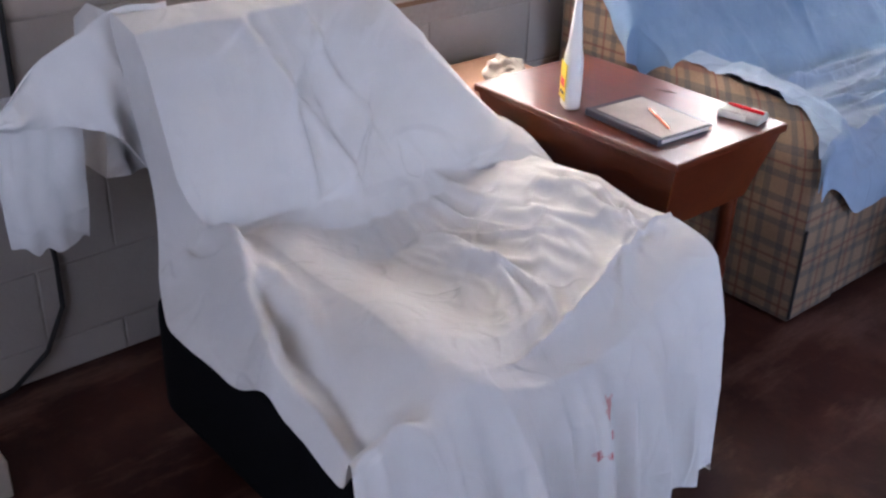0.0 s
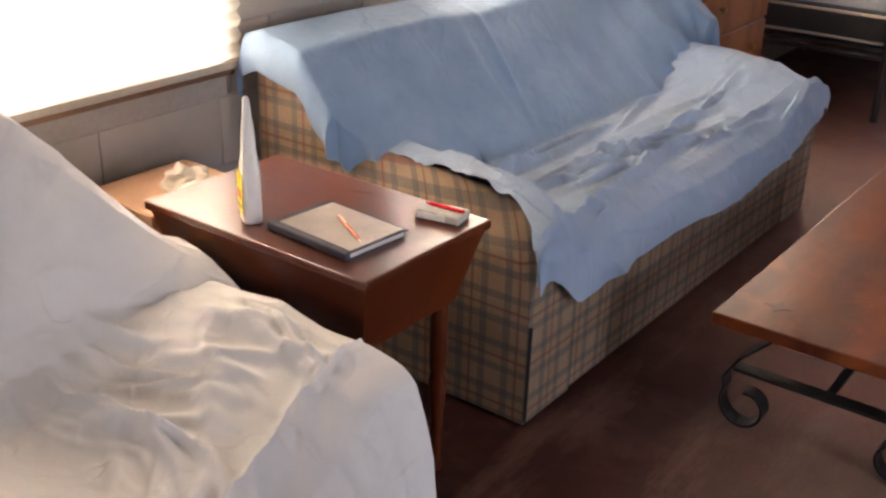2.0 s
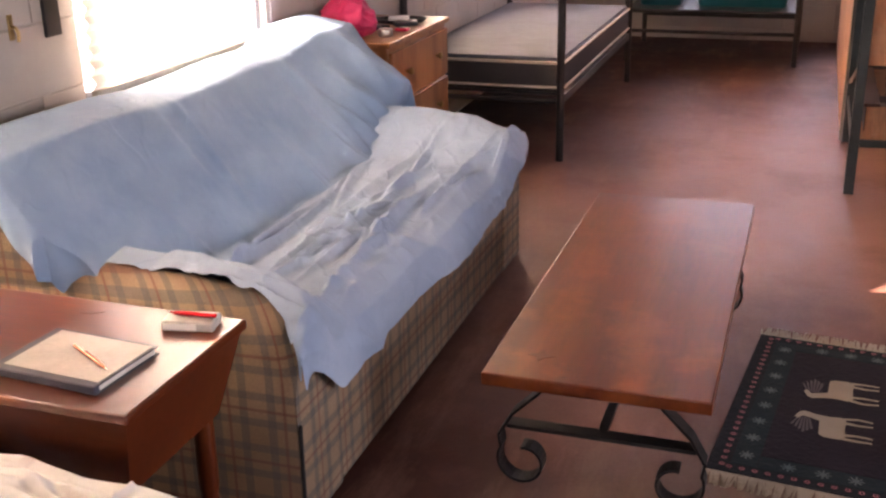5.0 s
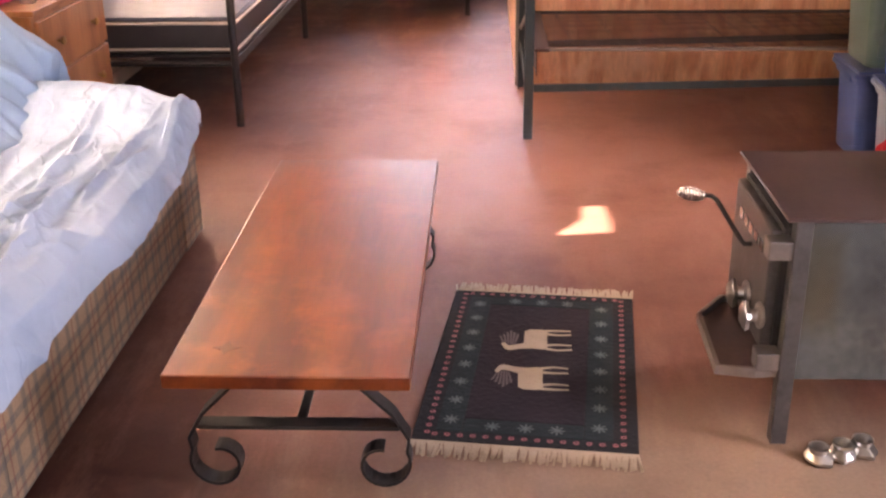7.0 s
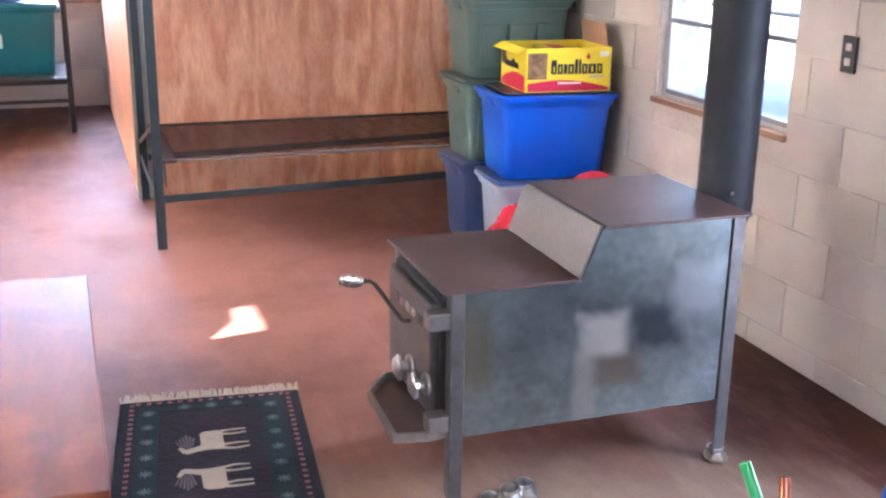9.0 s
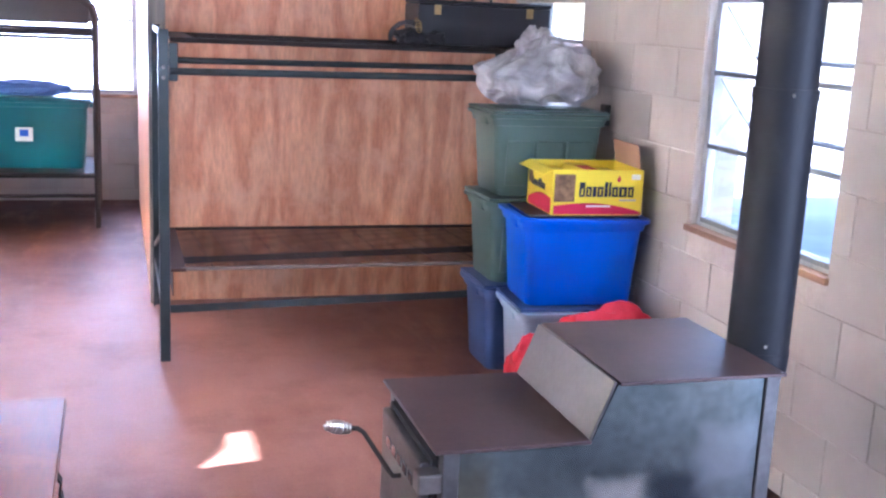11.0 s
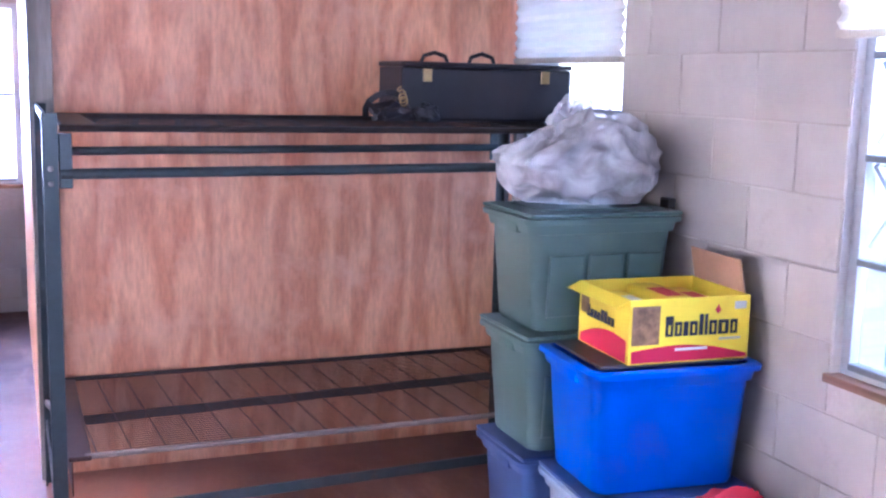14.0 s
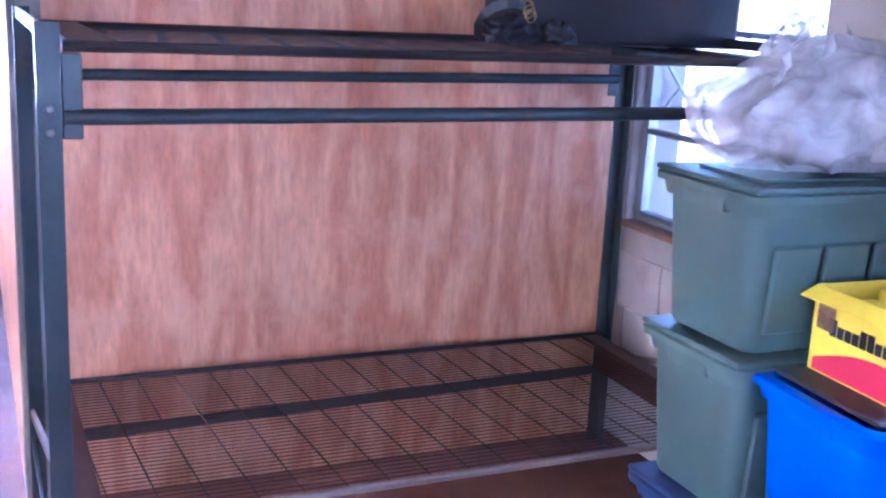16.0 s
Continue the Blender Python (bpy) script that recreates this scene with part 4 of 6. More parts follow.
def dust_sheet(u, v):
    # u across the chair from the near hem to the far side, v from the front hem over seat and back
    s = u * 1.42 - 0.28                      # cloth distance from the crest of the near arm
    onback = smooth(0.56, 0.70, v)
    crest = 1.305 - 0.115 * onback
    wide = FARY - crest + 0.05 * onback
    y = crest + min(max(s, 0.0), wide)
    x, z = lerp([(0, -1.205, 0.03), (0.14, -1.212, 0.24), (0.21, -1.228, 0.375), (0.27, -1.272, 0.462), (0.34, -1.385, 0.512), (0.42, -1.54, 0.518), (0.52, -1.78, 0.500), (0.58, -1.88, 0.540),
                 (0.63, -1.93, 0.60), (0.80, -2.055, 0.93), (0.835, -2.095, 0.985), (0.87, -2.17, 1.005), (0.91, -2.25, 0.955), (1, -2.32, 0.60)], v)
    c = (y - crest) / wide
    near = 1 - smooth(0.0, 0.34, c)
    far = smooth(0.50, 0.92, c)
    front = smooth(0.19, 0.30, v)
    onseat = front * (1 - smooth(0.58, 0.70, v))
    top = 0.602 - 0.018 * far + 0.008 * rumple((x * 5, y * 4, 0), 3) - 0.035 * (1 - smooth(0.24, 0.36, v))
    z = max(z, z + (top - z) * max(near, far) * onseat)
    # tent from the top of the back down to the far arm
    fall = smooth(0.58, 1.04, c)
    z -= onback * fall * 0.78 * max(0.0, z - 0.50)
    x += onback * fall * 0.15
    # fine creases and soft pads; crossing crests fan out from the seat crease
    wx, wy = 0.09 * rumple((x * 3, y * 3, z * 2), 41), 0.09 * rumple((x * 3, y * 3, z * 2 + 5), 43)
    q, r = x + wx, y + wy
    seat = smooth(0.25, 0.33, v) * (1 - smooth(0.56, 0.64, v))
    z += seat * (0.010 * rumple((q * 4, r * 4, 0), 2) + pressed(DUST_FOLDS, q, r) * smooth(0.25, 0.5, c))
    # a line pressed into the cloth along the front of the seat
    z += 0.009 * seat * math.exp(-((x + 1.30 + 0.17 * (y - 1.40) + 0.01 * rumple((y * 9, 0, 0), 2)) / 0.006) ** 2) * smooth(0.05, 0.15, c)
    x += onback * (0.014 * rumple((r * 4, z * 2.5, 0), 4) + pressed(BACKREST_FOLDS, z, r))
    if s < 0:
        # outside the near arm the cloth slopes out to its hem; at the front it hangs straight down
        d = -s
        slope = front * (1 - onback)
        y -= d * (0.76 * slope + 0.98 * (1 - front)) + onback * 0.02 * d
        z -= slope * (0.34 * d + 0.62 * d * d)
        # the front corner stands up as a flared fold
        z += 0.15 * smooth(0.0, 0.20, d) * math.exp(-((v - 0.235) / 0.034) ** 2)
        x -= onback * 0.42 * d
        x += (1 - front) * 0.16 * d
        k = smooth(0.0, 0.08, d) * slope
        z += k * (pressed(SLOPE_FOLDS, x, y) - 0.030 * math.exp(-((d - 0.14 - 0.10 * (x + 1.7)) / 0.030) ** 2) + 0.012 * rumple((x * 6, y * 5, 0), 22))
    if s > wide:
        drop = s - wide
        z -= drop
        y += 0.012 + 0.015 * rumple((x * 7, s * 2, 0), 9)
    fr = 1 - smooth(0.18, 0.30, v)
    x += fr * (1 - 0.8 * far) * (0.030 * rumple((y * 8.5, z * 0.8, 0), 3) + 0.022 * ridge((y * 6.5 + z, z * 0.5, 0), 6) + 0.010 * ridge((y * 17, z * 1.2, 0), 9))
    x -= 0.030 * far * (1 - smooth(0.30, 0.45, v))
    # pleats that start at the edge of the seat and widen to the hem
    fall = fr * (0.35 + 0.65 * smooth(0.45, 0.10, z))
    cc = (y - 1.305) / wide
    for pc, ph, pw in PLEATS:
        d = (cc - pc - 0.05 * (0.4 - z)) / pw
        x += fall * ph * math.exp(-(d if d > 0 else d * 0.55) ** 2)
    return (x + 1.75, y - 1.66, max(z, 0.012) - 0.1)


part("main_cloth", sheet(360, 380, dust_sheet), M_WHITECOVER, dust, smooth=True)


def flap(u, v):
    # loose end that hangs off the near rear corner
    y = 0.90 + 0.40 * u
    hi = 0.80 + 0.215 * math.sin(min(1.0, u * 1.15) * 1.57) ** 0.9
    lo = 0.815 - 0.05 * u - 0.16 * smooth(0.55, 0.95, u) + 0.010 * rumple((u * 9, 0, 0), 3)
    z = hi + (lo - hi) * v
    x = -2.20 + 0.06 * v * smooth(0.2, 0.9, u) + 0.016 * rumple((u * 6, v * 2, 0), 5) + 0.030 * ridge((u * 3.2 - v * 0.7, v * 0.8, 0), 8)
    return (x + 1.75, y - 1.66, z - 0.1)


def under_flap(u, v):
    # a second layer below it, in its shade
    y = 0.925 + 0.20 * u - 0.010 * v + 0.03 * v * (1 - u)
    z = 0.86 - v * (0.345 + 0.025 * u - 0.03 * rumple((u * 5, 0, 0), 2))
    return (-2.235 - 0.03 * v + 0.010 * rumple((u * 5, v * 3, 0), 7) + 1.75, y - 1.66, z - 0.1)


part("loose_end", sheet(40, 26, flap, 0.004), M_WHITECOVER, dust, smooth=True)
part("loose_end", sheet(26, 30, under_flap, 0.004), M_WHITECOVER, dust, smooth=True)

# ---------- side table and what lies on it ----------
stx0, stx1, sty0, sty1, stz = -2.16, -1.485, 2.15, 2.58, 0.667
side_table = thing("side_table", -1.82, 2.365, 0, 0, "cherry-stained wooden side table with sloping aprons", "side table")
part("tabletop", box(stx0 + 1.82, stx1 + 1.82, sty0 - 2.365, sty1 - 2.365, stz - 0.022, stz, 0.006, 2), M_SIDE, side_table)


def apron(x0, x1, y0, y1):
    bm = bmesh.new()
    t, b, inn = stz - 0.023, stz - 0.20, 0.045
    hi = [bm.verts.new(p) for p in ((x0, y0, t), (x1, y0, t), (x1, y1, t), (x0, y1, t))]
    lo = [bm.verts.new(p) for p in ((x0 + inn, y0 + inn, b), (x1 - inn, y0 + inn, b), (x1 - inn, y1 - inn, b), (x0 + inn, y1 - inn, b))]
    for i in range(4):
        bm.faces.new((hi[i], hi[(i + 1) % 4], lo[(i + 1) % 4], lo[i]))
    bm.faces.new(hi), bm.faces.new(lo[::-1])
    return bm


part("apron", apron(stx0 + 1.83, stx1 + 1.81, sty0 - 2.355, sty1 - 2.375), M_SIDE, side_table)
for px in (stx0 + 1.90, stx1 + 1.74):
    for py in (sty0 - 2.285, sty1 - 2.445):
        leg = lathe([(0.012, 0.0), (0.016, 0.01), (0.013, 0.04), (0.016, 0.16), (0.023, 0.26), (0.017, 0.285), (0.022, 0.30), (0.022, 0.47)], 14)
        part("leg", leg, M_SIDE, side_table, smooth=True, place=pose(px, py, 0))
part("knot_mark", outline([(0.0, 0.0), (0.03, 0.006), (0.05, 0.02), (0.025, 0.018)], stz + 0.0006, stz + 0.0012), M_INLAY, side_table, place=pose(-0.02, 0.14, 0))

bottle = thing("spray_bottle", -1.89, 2.232, stz, 0, "white plastic cleaner bottle with a yellow label", "bottle")
bm = bmesh.new()
rings = []
for z, w, d in ((0, 0.030, 0.019), (0.004, 0.034, 0.022), (0.09, 0.034, 0.022), (0.125, 0.032, 0.021), (0.150, 0.022, 0.018), (0.165, 0.016, 0.016), (0.20, 0.014, 0.014), (0.235, 0.010, 0.010), (0.275, 0.0075, 0.0075), (0.28, 0.004, 0.004)):
    rings.append([bm.verts.new((w * math.copysign(abs(math.cos(a)) ** 0.6, math.cos(a)), d * math.copysign(abs(math.sin(a)) ** 0.6, math.sin(a)), z)) for a in [2 * math.pi * k / 24 for k in range(24)]])
for a, b in zip(rings, rings[1:]):
    for k in range(24):
        bm.faces.new((a[k], a[(k + 1) % 24], b[(k + 1) % 24], b[k]))
bm.faces.new(rings[0][::-1]), bm.faces.new(rings[-1])
part("bottle_body", bm, M_BOTTLE, bottle, smooth=True, place=pose(0, 0, 0, 0, 0, -33))
lab = part("label", box(-0.027, 0.027, -0.0235, -0.0215, 0.02, 0.115, 0.001), M_YELLOW, bottle, "yellow printed label", place=pose(0, 0, 0, 0, 0, -33))
part("label_print", box(-0.015, 0.018, -0.0245, -0.0237, 0.055, 0.075), M_CRIMSON, lab)
part("label_print", box(-0.015, 0.018, -0.0245, -0.0237, 0.035, 0.042), M_NAVYINK, lab)

notebook = thing("notebook", -1.695, 2.302, stz, -4, "grey notebook with a dark spine", "notebook")
part("page_block", box(-0.115, 0.115, -0.085, 0.085, 0.001, 0.013, 0.001), M_PAGES, notebook)
part("cover", box(-0.125, 0.12, -0.092, 0.092, 0.0135, 0.0165, 0.001), M_NOTEEDGE, notebook)
part("cover_panel", box(-0.106, 0.112, -0.074, 0.084, 0.0166, 0.0172), M_PAPER, notebook, "pale grey cover panel")
part("back_cover", box(-0.125, 0.12, -0.092, 0.092, 0.0, 0.0008), M_NOTEEDGE, notebook)
part("spine", box(-0.125, 0.12, -0.0945, -0.079, 0.0005, 0.018, 0.002), M_NOTEEDGE, notebook, "dark bound spine")
part("emblem", outline([(0.012 * math.cos(a * 0.523), 0.009 * math.sin(a * 0.523)) for a in range(12)], 0.0173, 0.0176), M_PACK, notebook, place=pose(-0.02, 0.03, 0))


def pen(name, label, x, y, z, rz, barrel, length=0.135):
    p = thing(name, x, y, z, rz, label, "pen")
    part("barrel", turned(lathe([(0.0015, 0), (0.004, 0.012), (0.0048, 0.02), (0.0048, length * 0.62), (0.005, length * 0.63), (0.0046, length)], 12), pose(0, 0, 0.005, 0, 90, 0)), barrel, p, smooth=True)
    part("clip", box(length * 0.66, length * 0.98, -0.0016, 0.0016, 0.0098, 0.0112, 0.0004), M_NICKEL, p, "silver clip")
    part("tip", turned(lathe([(0.0005, -0.006), (0.0017, 0.0)], 8), pose(0, 0, 0.005, 0, 90, 0)), M_NICKEL, p)
    return p


pen("ballpoint_pen", "copper ballpoint pen lying on a notebook", -1.60, 2.262, stz + 0.018, 150, M_PENCOP)
packet = thing("small_packet", -1.575, 2.515, stz, 12, "small pale packet on a side table", "packet")
part("packet_body", box(-0.055, 0.055, -0.03, 0.03, 0.0, 0.022, 0.004), M_PACK, packet)
part("wrapper_flap", box(-0.05, 0.02, -0.0305, -0.029, 0.004, 0.018), M_WHITEINK, packet)
pen("marker_pen", "red and white marker lying on a packet", -1.62, 2.512, stz + 0.0225, 5, M_PENRED, 0.10)

tissue = thing("crumpled_paper", -2.24, 2.35, 0.60, 0, "crumpled cream paper behind the side table", "paper")
bm = bmesh.new()
bmesh.ops.create_icosphere(bm, subdivisions=4, radius=0.075)
for v in bm.verts:
    v.co *= 0.62 + 0.30 * ridge(v.co, 2, 14) + 0.2 * rumple(v.co, 4, 20)
    v.co.z *= 0.75
part("paper_ball", bm, M_PIPING, tissue, place=pose(0, 0, 0.03))
crate = thing("cardboard_box", -2.32, 2.36, 0, 0, "closed brown cardboard box behind the side table", "box")
part("carton", box(-0.14, 0.12, -0.16, 0.16, 0.0, 0.60, 0.004), M_CARD, crate)

# ---------- coffee table ----------
ctx0, ctx1, cty0, cty1, ctz = -1.123, -0.571, 3.042, 4.564, 0.372
coffee = thing("coffee_table", (ctx0 + ctx1) / 2, (cty0 + cty1) / 2, 0, 0, "reddish wooden coffee table on scrolled iron legs", "coffee table")
cw, cl = (ctx1 - ctx0) / 2, (cty1 - cty0) / 2
part("tabletop", box(-cw, cw, -cl, cl, ctz - 0.034, ctz, 0.004, 2), M_TABLE, coffee)


def star(r0, r1):
    return [((r0 if k % 2 == 0 else r1) * math.cos(k * math.pi / 4), (r0 if k % 2 == 0 else r1) * math.sin(k * math.pi / 4)) for k in range(8)]


part("inlay", outline(star(0.034, 0.015), ctz + 0.0005, ctz + 0.0012), M_INLAY, coffee, "dark star inlay", place=pose(-cw + 0.12, -cl + 0.13, 0))
zt = ctz - 0.040


def scroll(s, y):
    """Flat iron leg: out from the frame, down, and curled under."""
    pts = [(s * 0.12, y, zt), (s * 0.155, y, zt - 0.055), (s * 0.225, y, zt - 0.125), (s * 0.262, y, zt - 0.19)]
    cx, cz, n = 0.197, 0.072, 20
    for k in range(n + 1):
        a = 0.55 - 5.4 * k / n
        r = 0.070 - 0.030 * k / n
        pts.append((s * (cx + r * math.cos(a)), y, cz + r * math.sin(a)))
    return tube(pts, 0, flat=(0.048, 0.007))


for y in (-cl + 0.13, cl - 0.13):
    for s in (-1, 1):
        part("scroll_leg", scroll(s, y), M_IRON, coffee)
    part("cross_bar", box(-0.24, 0.24, y - 0.022, y + 0.022, 0.166, 0.176, 0.001), M_IRON, coffee)
    part("top_bar", box(-0.22, 0.22, y - 0.016, y + 0.016, zt - 0.002, zt + 0.0055, 0.001), M_IRON, coffee)
part("stretcher", box(-0.012, 0.012, -cl + 0.15, cl - 0.15, 0.160, 0.1675, 0.001), M_IRON, coffee)

# ---------- rug ----------
rug = thing("rug", -0.26, 3.79, 0, -6, "small dark plum woven rug with green border and cream fringe", "rug")
rw, rl = 0.292, 0.455
part("rug_base", box(-rw, rw, -rl, rl, 0.0, 0.008, 0.002), M_RUGDARK, rug)
part("field", box(-rw * 0.56, rw * 0.52, -rl * 0.75, rl * 0.78, 0.004, 0.0095, 0.001), M_RUG, rug)
for a in ((-rw * 0.80, -rw * 0.57, -rl * 0.90, rl * 0.90), (rw * 0.53, rw * 0.78, -rl * 0.90, rl * 0.90), (-rw * 0.56, rw * 0.52, -rl * 0.90, -rl * 0.76), (-rw * 0.56, rw * 0.52, rl * 0.79, rl * 0.90)):
    part("border_band", box(*a, 0.004, 0.0092, 0.001), M_RUGGREEN, rug)


def dots(rows, r):
    bm = bmesh.new()
    for x, y in rows:
        bmesh.ops.create_circle(bm, cap_ends=True, segments=6, radius=r, matrix=pose(x, y, 0.0100))
    return bm


ring = [(sx * rw * 0.87, -rl * 0.93 + k * rl * 1.86 / 25) for k in range(26) for sx in (-1, 1)] + [(-rw * 0.80 + k * rw * 1.60 / 14, sy * rl * 0.945) for k in range(15) for sy in (-1, 1)]
part("rose_dots", dots(ring, 0.0085), M_RUGPINK, rug, kind="stuff")
part("dot_centres", turned(dots(ring, 0.004), pose(0, 0, 0.0003)), M_RUGDARK, rug, kind="stuff")


def flowers():
    bm = bmesh.new()
    spots = [(sx, -rl * 0.78 + k * rl * 1.56 / 7) for k in range(8) for sx in (-rw * 0.685, rw * 0.655)]
    spots += [(x, y) for x in (-rw * 0.3, 0.0, rw * 0.28) for y in (-rl * 0.83, rl * 0.845)]
    for x, y in spots:
        for k in range(4):
            m = pose(x, y, 0.0098, 0, 0, 45 * k)
            vs = [bm.verts.new(m @ Vector(p)) for p in ((-0.021, -0.0025, 0), (0.021, -0.0025, 0), (0.021, 0.0025, 0), (-0.021, 0.0025, 0))]
            bm.faces.new(vs)
            m = m @ Matrix.Translation((0, 0, 0.00005 * (k + 1)))
    return bm


part("flower_pattern", flowers(), M_RUGTEAL, rug, kind="stuff")


def leg_of(y0, bend):
    """A thin leg of a woven animal, bent at the knee."""
    up = [(0.028, y0 + 0.007), (0.066, y0 + 0.006 + bend), (0.108, y0 + 0.004 + 0.4 * bend)]
    return up[::-1] + [(0.028, y0 - 0.007), (0.066, y0 - 0.004 + bend), (0.108, y0 - 0.004 + 0.4 * bend)]


for y, f in ((-0.115, 1), (0.130, -1)):
    body = [(-0.034, -0.048), (-0.020, -0.060), (0.020, -0.062), (0.036, -0.048), (0.034, 0.0), (0.036, 0.050), (0.022, 0.068), (-0.010, 0.062), (-0.046, 0.066), (-0.078, 0.078), (-0.092, 0.070), (-0.104, 0.038), (-0.096, 0.028), (-0.082, 0.048), (-0.060, 0.042), (-0.036, 0.030)]
    mo = part("cream_motif", outline([(p, q * f) for p, q in body[::f]], 0.0097, 0.0104), M_RUGCREAM, rug, place=pose(-0.005, y, 0, 0, 0, 3))
    for q, bend in ((0.060, 0.010), (0.040, -0.006), (-0.034, 0.006), (-0.054, -0.004)):
        part("motif_leg", outline([(p, r * f) for p, r in leg_of(q, bend)[::f]], 0.0097, 0.0102), M_RUGCREAM, mo)
    for k in range(6):
        tip = [(-0.066 - 0.006 * k, 0.040), (-0.058 - 0.011 * k, -0.052 + 0.012 * abs(k - 2)), (-0.050 - 0.011 * k, -0.046 + 0.012 * abs(k - 2)), (-0.062 - 0.006 * k, 0.040)]
        part("antler", outline([(p, r * f) for p, r in tip[::f]], 0.0097, 0.0101), M_RUGFAINT, mo)
for s in (-1, 1):
    bm = bmesh.new()
    for k in range(120):
        x = -rw + 2 * rw * (k + 0.5) / 120
        n1 = 0.055 + 0.022 * random.random()
        dx = 0.022 * (random.random() - 0.5)
        vs = [bm.verts.new(p) for p in ((x - 0.0034, s * rl, 0.005), (x + 0.0034, s * rl, 0.005), (x + dx + 0.0030, s * (rl + n1), 0.002 + 0.004 * random.random()), (x + dx - 0.0030, s * (rl + n1), 0.002))]
        bm.faces.new(vs)
    part("fringe", bm, M_RUGCREAM, rug, "cream knotted fringe", kind="stuff")

# ---------- wood stove ----------
stove = thing("wood_stove", 0.75, 3.595, 0, 0, "worn steel step-top wood stove on four legs", "wood stove")
fx, rx, ny, fy = 0.318 - 0.75, 1.195 - 0.75, 3.345 - 3.595, 3.842 - 3.595
zlo, zhi, zb = 0.622, 0.766, 0.205
s0, s1 = 0.692 - 0.75, 0.75 - 0.75


def stove_side(y0, y1):
    pts = [(fx, zb), (rx, zb), (rx, zhi), (s1, zhi), (s0, zlo), (fx, zlo)]
    bm = bmesh.new()
    a = [bm.verts.new((x, y0, z)) for x, z in pts]
    b = [bm.verts.new((x, y1, z)) for x, z in pts]
    for i in range(6):
        bm.faces.new((a[i], a[(i + 1) % 6], b[(i + 1) % 6], b[i]))
    bm.faces.new(a[::-1]), bm.faces.new(b)
    return bm


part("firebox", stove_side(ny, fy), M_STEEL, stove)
part("lower_top", box(fx - 0.025, s0 - 0.004, ny - 0.012, fy + 0.012, zlo + 0.001, zlo + 0.010, 0.002), M_STOVETOP, stove)
part("upper_top", box(s1 + 0.002, rx + 0.02, ny - 0.012, fy + 0.012, zhi + 0.001, zhi + 0.010, 0.002), M_STOVETOP, stove)
sl = math.hypot(s1 - s0, zhi - zlo)
part("slope_plate", turned(box(0, sl, ny - 0.004, fy + 0.004, 0.001, 0.008, 0.001), pose(s0 - 0.002, 0, zlo + 0.008, 0, -math.degrees(math.atan2(zhi - zlo, s1 - s0)), 0)), M_SLOPE, stove, "bare pale steel slope")


def angle_leg(px, py, sx, sy, top):
    a = box(px, px + sx * 0.038, py - sy * 0.001, py + sy * 0.005, 0.02, top, 0.001)
    return box(px - sx * 0.001, px + sx * 0.005, py, py + sy * 0.038, 0.02, top, 0.001, 1, a)


for px, sx, top in ((fx - 0.002, 1, zlo), (rx + 0.004, -1, zhi)):
    for py, sy in ((ny - 0.006, 1), (fy + 0.006, -1)):
        part("leg", angle_leg(px, py, sx, sy, top), M_DOORIRON, stove)


def claw_foot():
    """A hollow cast paw: a cup that spreads into three knuckled toes."""
    bm = lathe([(0.022, 0.0), (0.031, 0.004), (0.034, 0.012), (0.029, 0.021), (0.023, 0.026), (0.025, 0.033), (0.026, 0.040), (0.021, 0.040), (0.019, 0.030), (0.017, 0.012)], 36)
    for v in bm.verts:
        a = math.atan2(v.co.y, v.co.x)
        spread = 1 + 0.55 * max(0.0, math.cos(a)) * smooth(0.026, 0.004, v.co.z) * (0.72 + 0.28 * math.cos(a * 7))
        v.co.x *= spread
        v.co.y *= 1 + 0.4 * (spread - 1)
    return bm


foot_at = [(rx - 0.012, ny + 0.012, -90), (fx + 0.015, fy - 0.012, 90), (rx - 0.012, fy - 0.012, 90)]
for px, py, a in foot_at:
    part("claw_foot", claw_foot(), M_NICKEL, stove, "nickel claw foot", smooth=True, place=pose(px, py, 0, 0, 0, a))

# spare claw feet lying beside the front leg
for k, (px, py, a) in enumerate(((0.425, 3.300, -60), (0.490, 3.318, -100), (0.545, 3.338, -70))):
    cf = thing("claw_foot_cap", px, py, 0, a, "loose nickel claw foot cover on the floor", "stove foot", "loose claw feet")
    part("paw", claw_foot(), M_NICKEL, cf, smooth=True)

door = part("door", box(fx - 0.040, fx - 0.014, ny + 0.055, fy - 0.055, zb + 0.05, zlo - 0.045, 0.008, 2), M_DOORIRON, stove, "cast iron door")
part("door_seam", box(fx - 0.0145, fx + 0.001, ny + 0.045, fy - 0.045, zb + 0.04, zlo - 0.035), M_GASKET, stove)
for z in (zlo - 0.075, zb + 0.045):
    part("hinge_block", box(fx - 0.060, fx - 0.002, ny - 0.004, ny + 0.050, z - 0.024, z + 0.024, 0.005, 2), M_LIP, stove, "pale hinge block")
# raised lettering panel on the door, too worn to read
for k in range(5):
    part("raised_mark", box(fx - 0.0425, fx - 0.039, -0.13 + k * 0.055, -0.092 + k * 0.055, 0.492, 0.520, 0.001), M_STEEL, door)
for py, pz in ((-0.180, 0.345), (-0.035, 0.338)):
    kn = lathe([(0.030, 0.0), (0.034, 0.006), (0.032, 0.012), (0.016, 0.016), (0.015, 0.030), (0.032, 0.036), (0.035, 0.046), (0.022, 0.054)], 18)
    for v in kn.verts:
        if v.co.z > 0.034:
            f = 1 + 0.16 * math.cos(5 * math.atan2(v.co.y, v.co.x))
            v.co.x *= f
            v.co.y *= f
    part("draft_knob", turned(kn, pose(0, 0, 0, 0, -90, 0)), M_NICKEL, stove, "nickel spin draft knob", smooth=True, place=pose(fx - 0.038, py, pz))
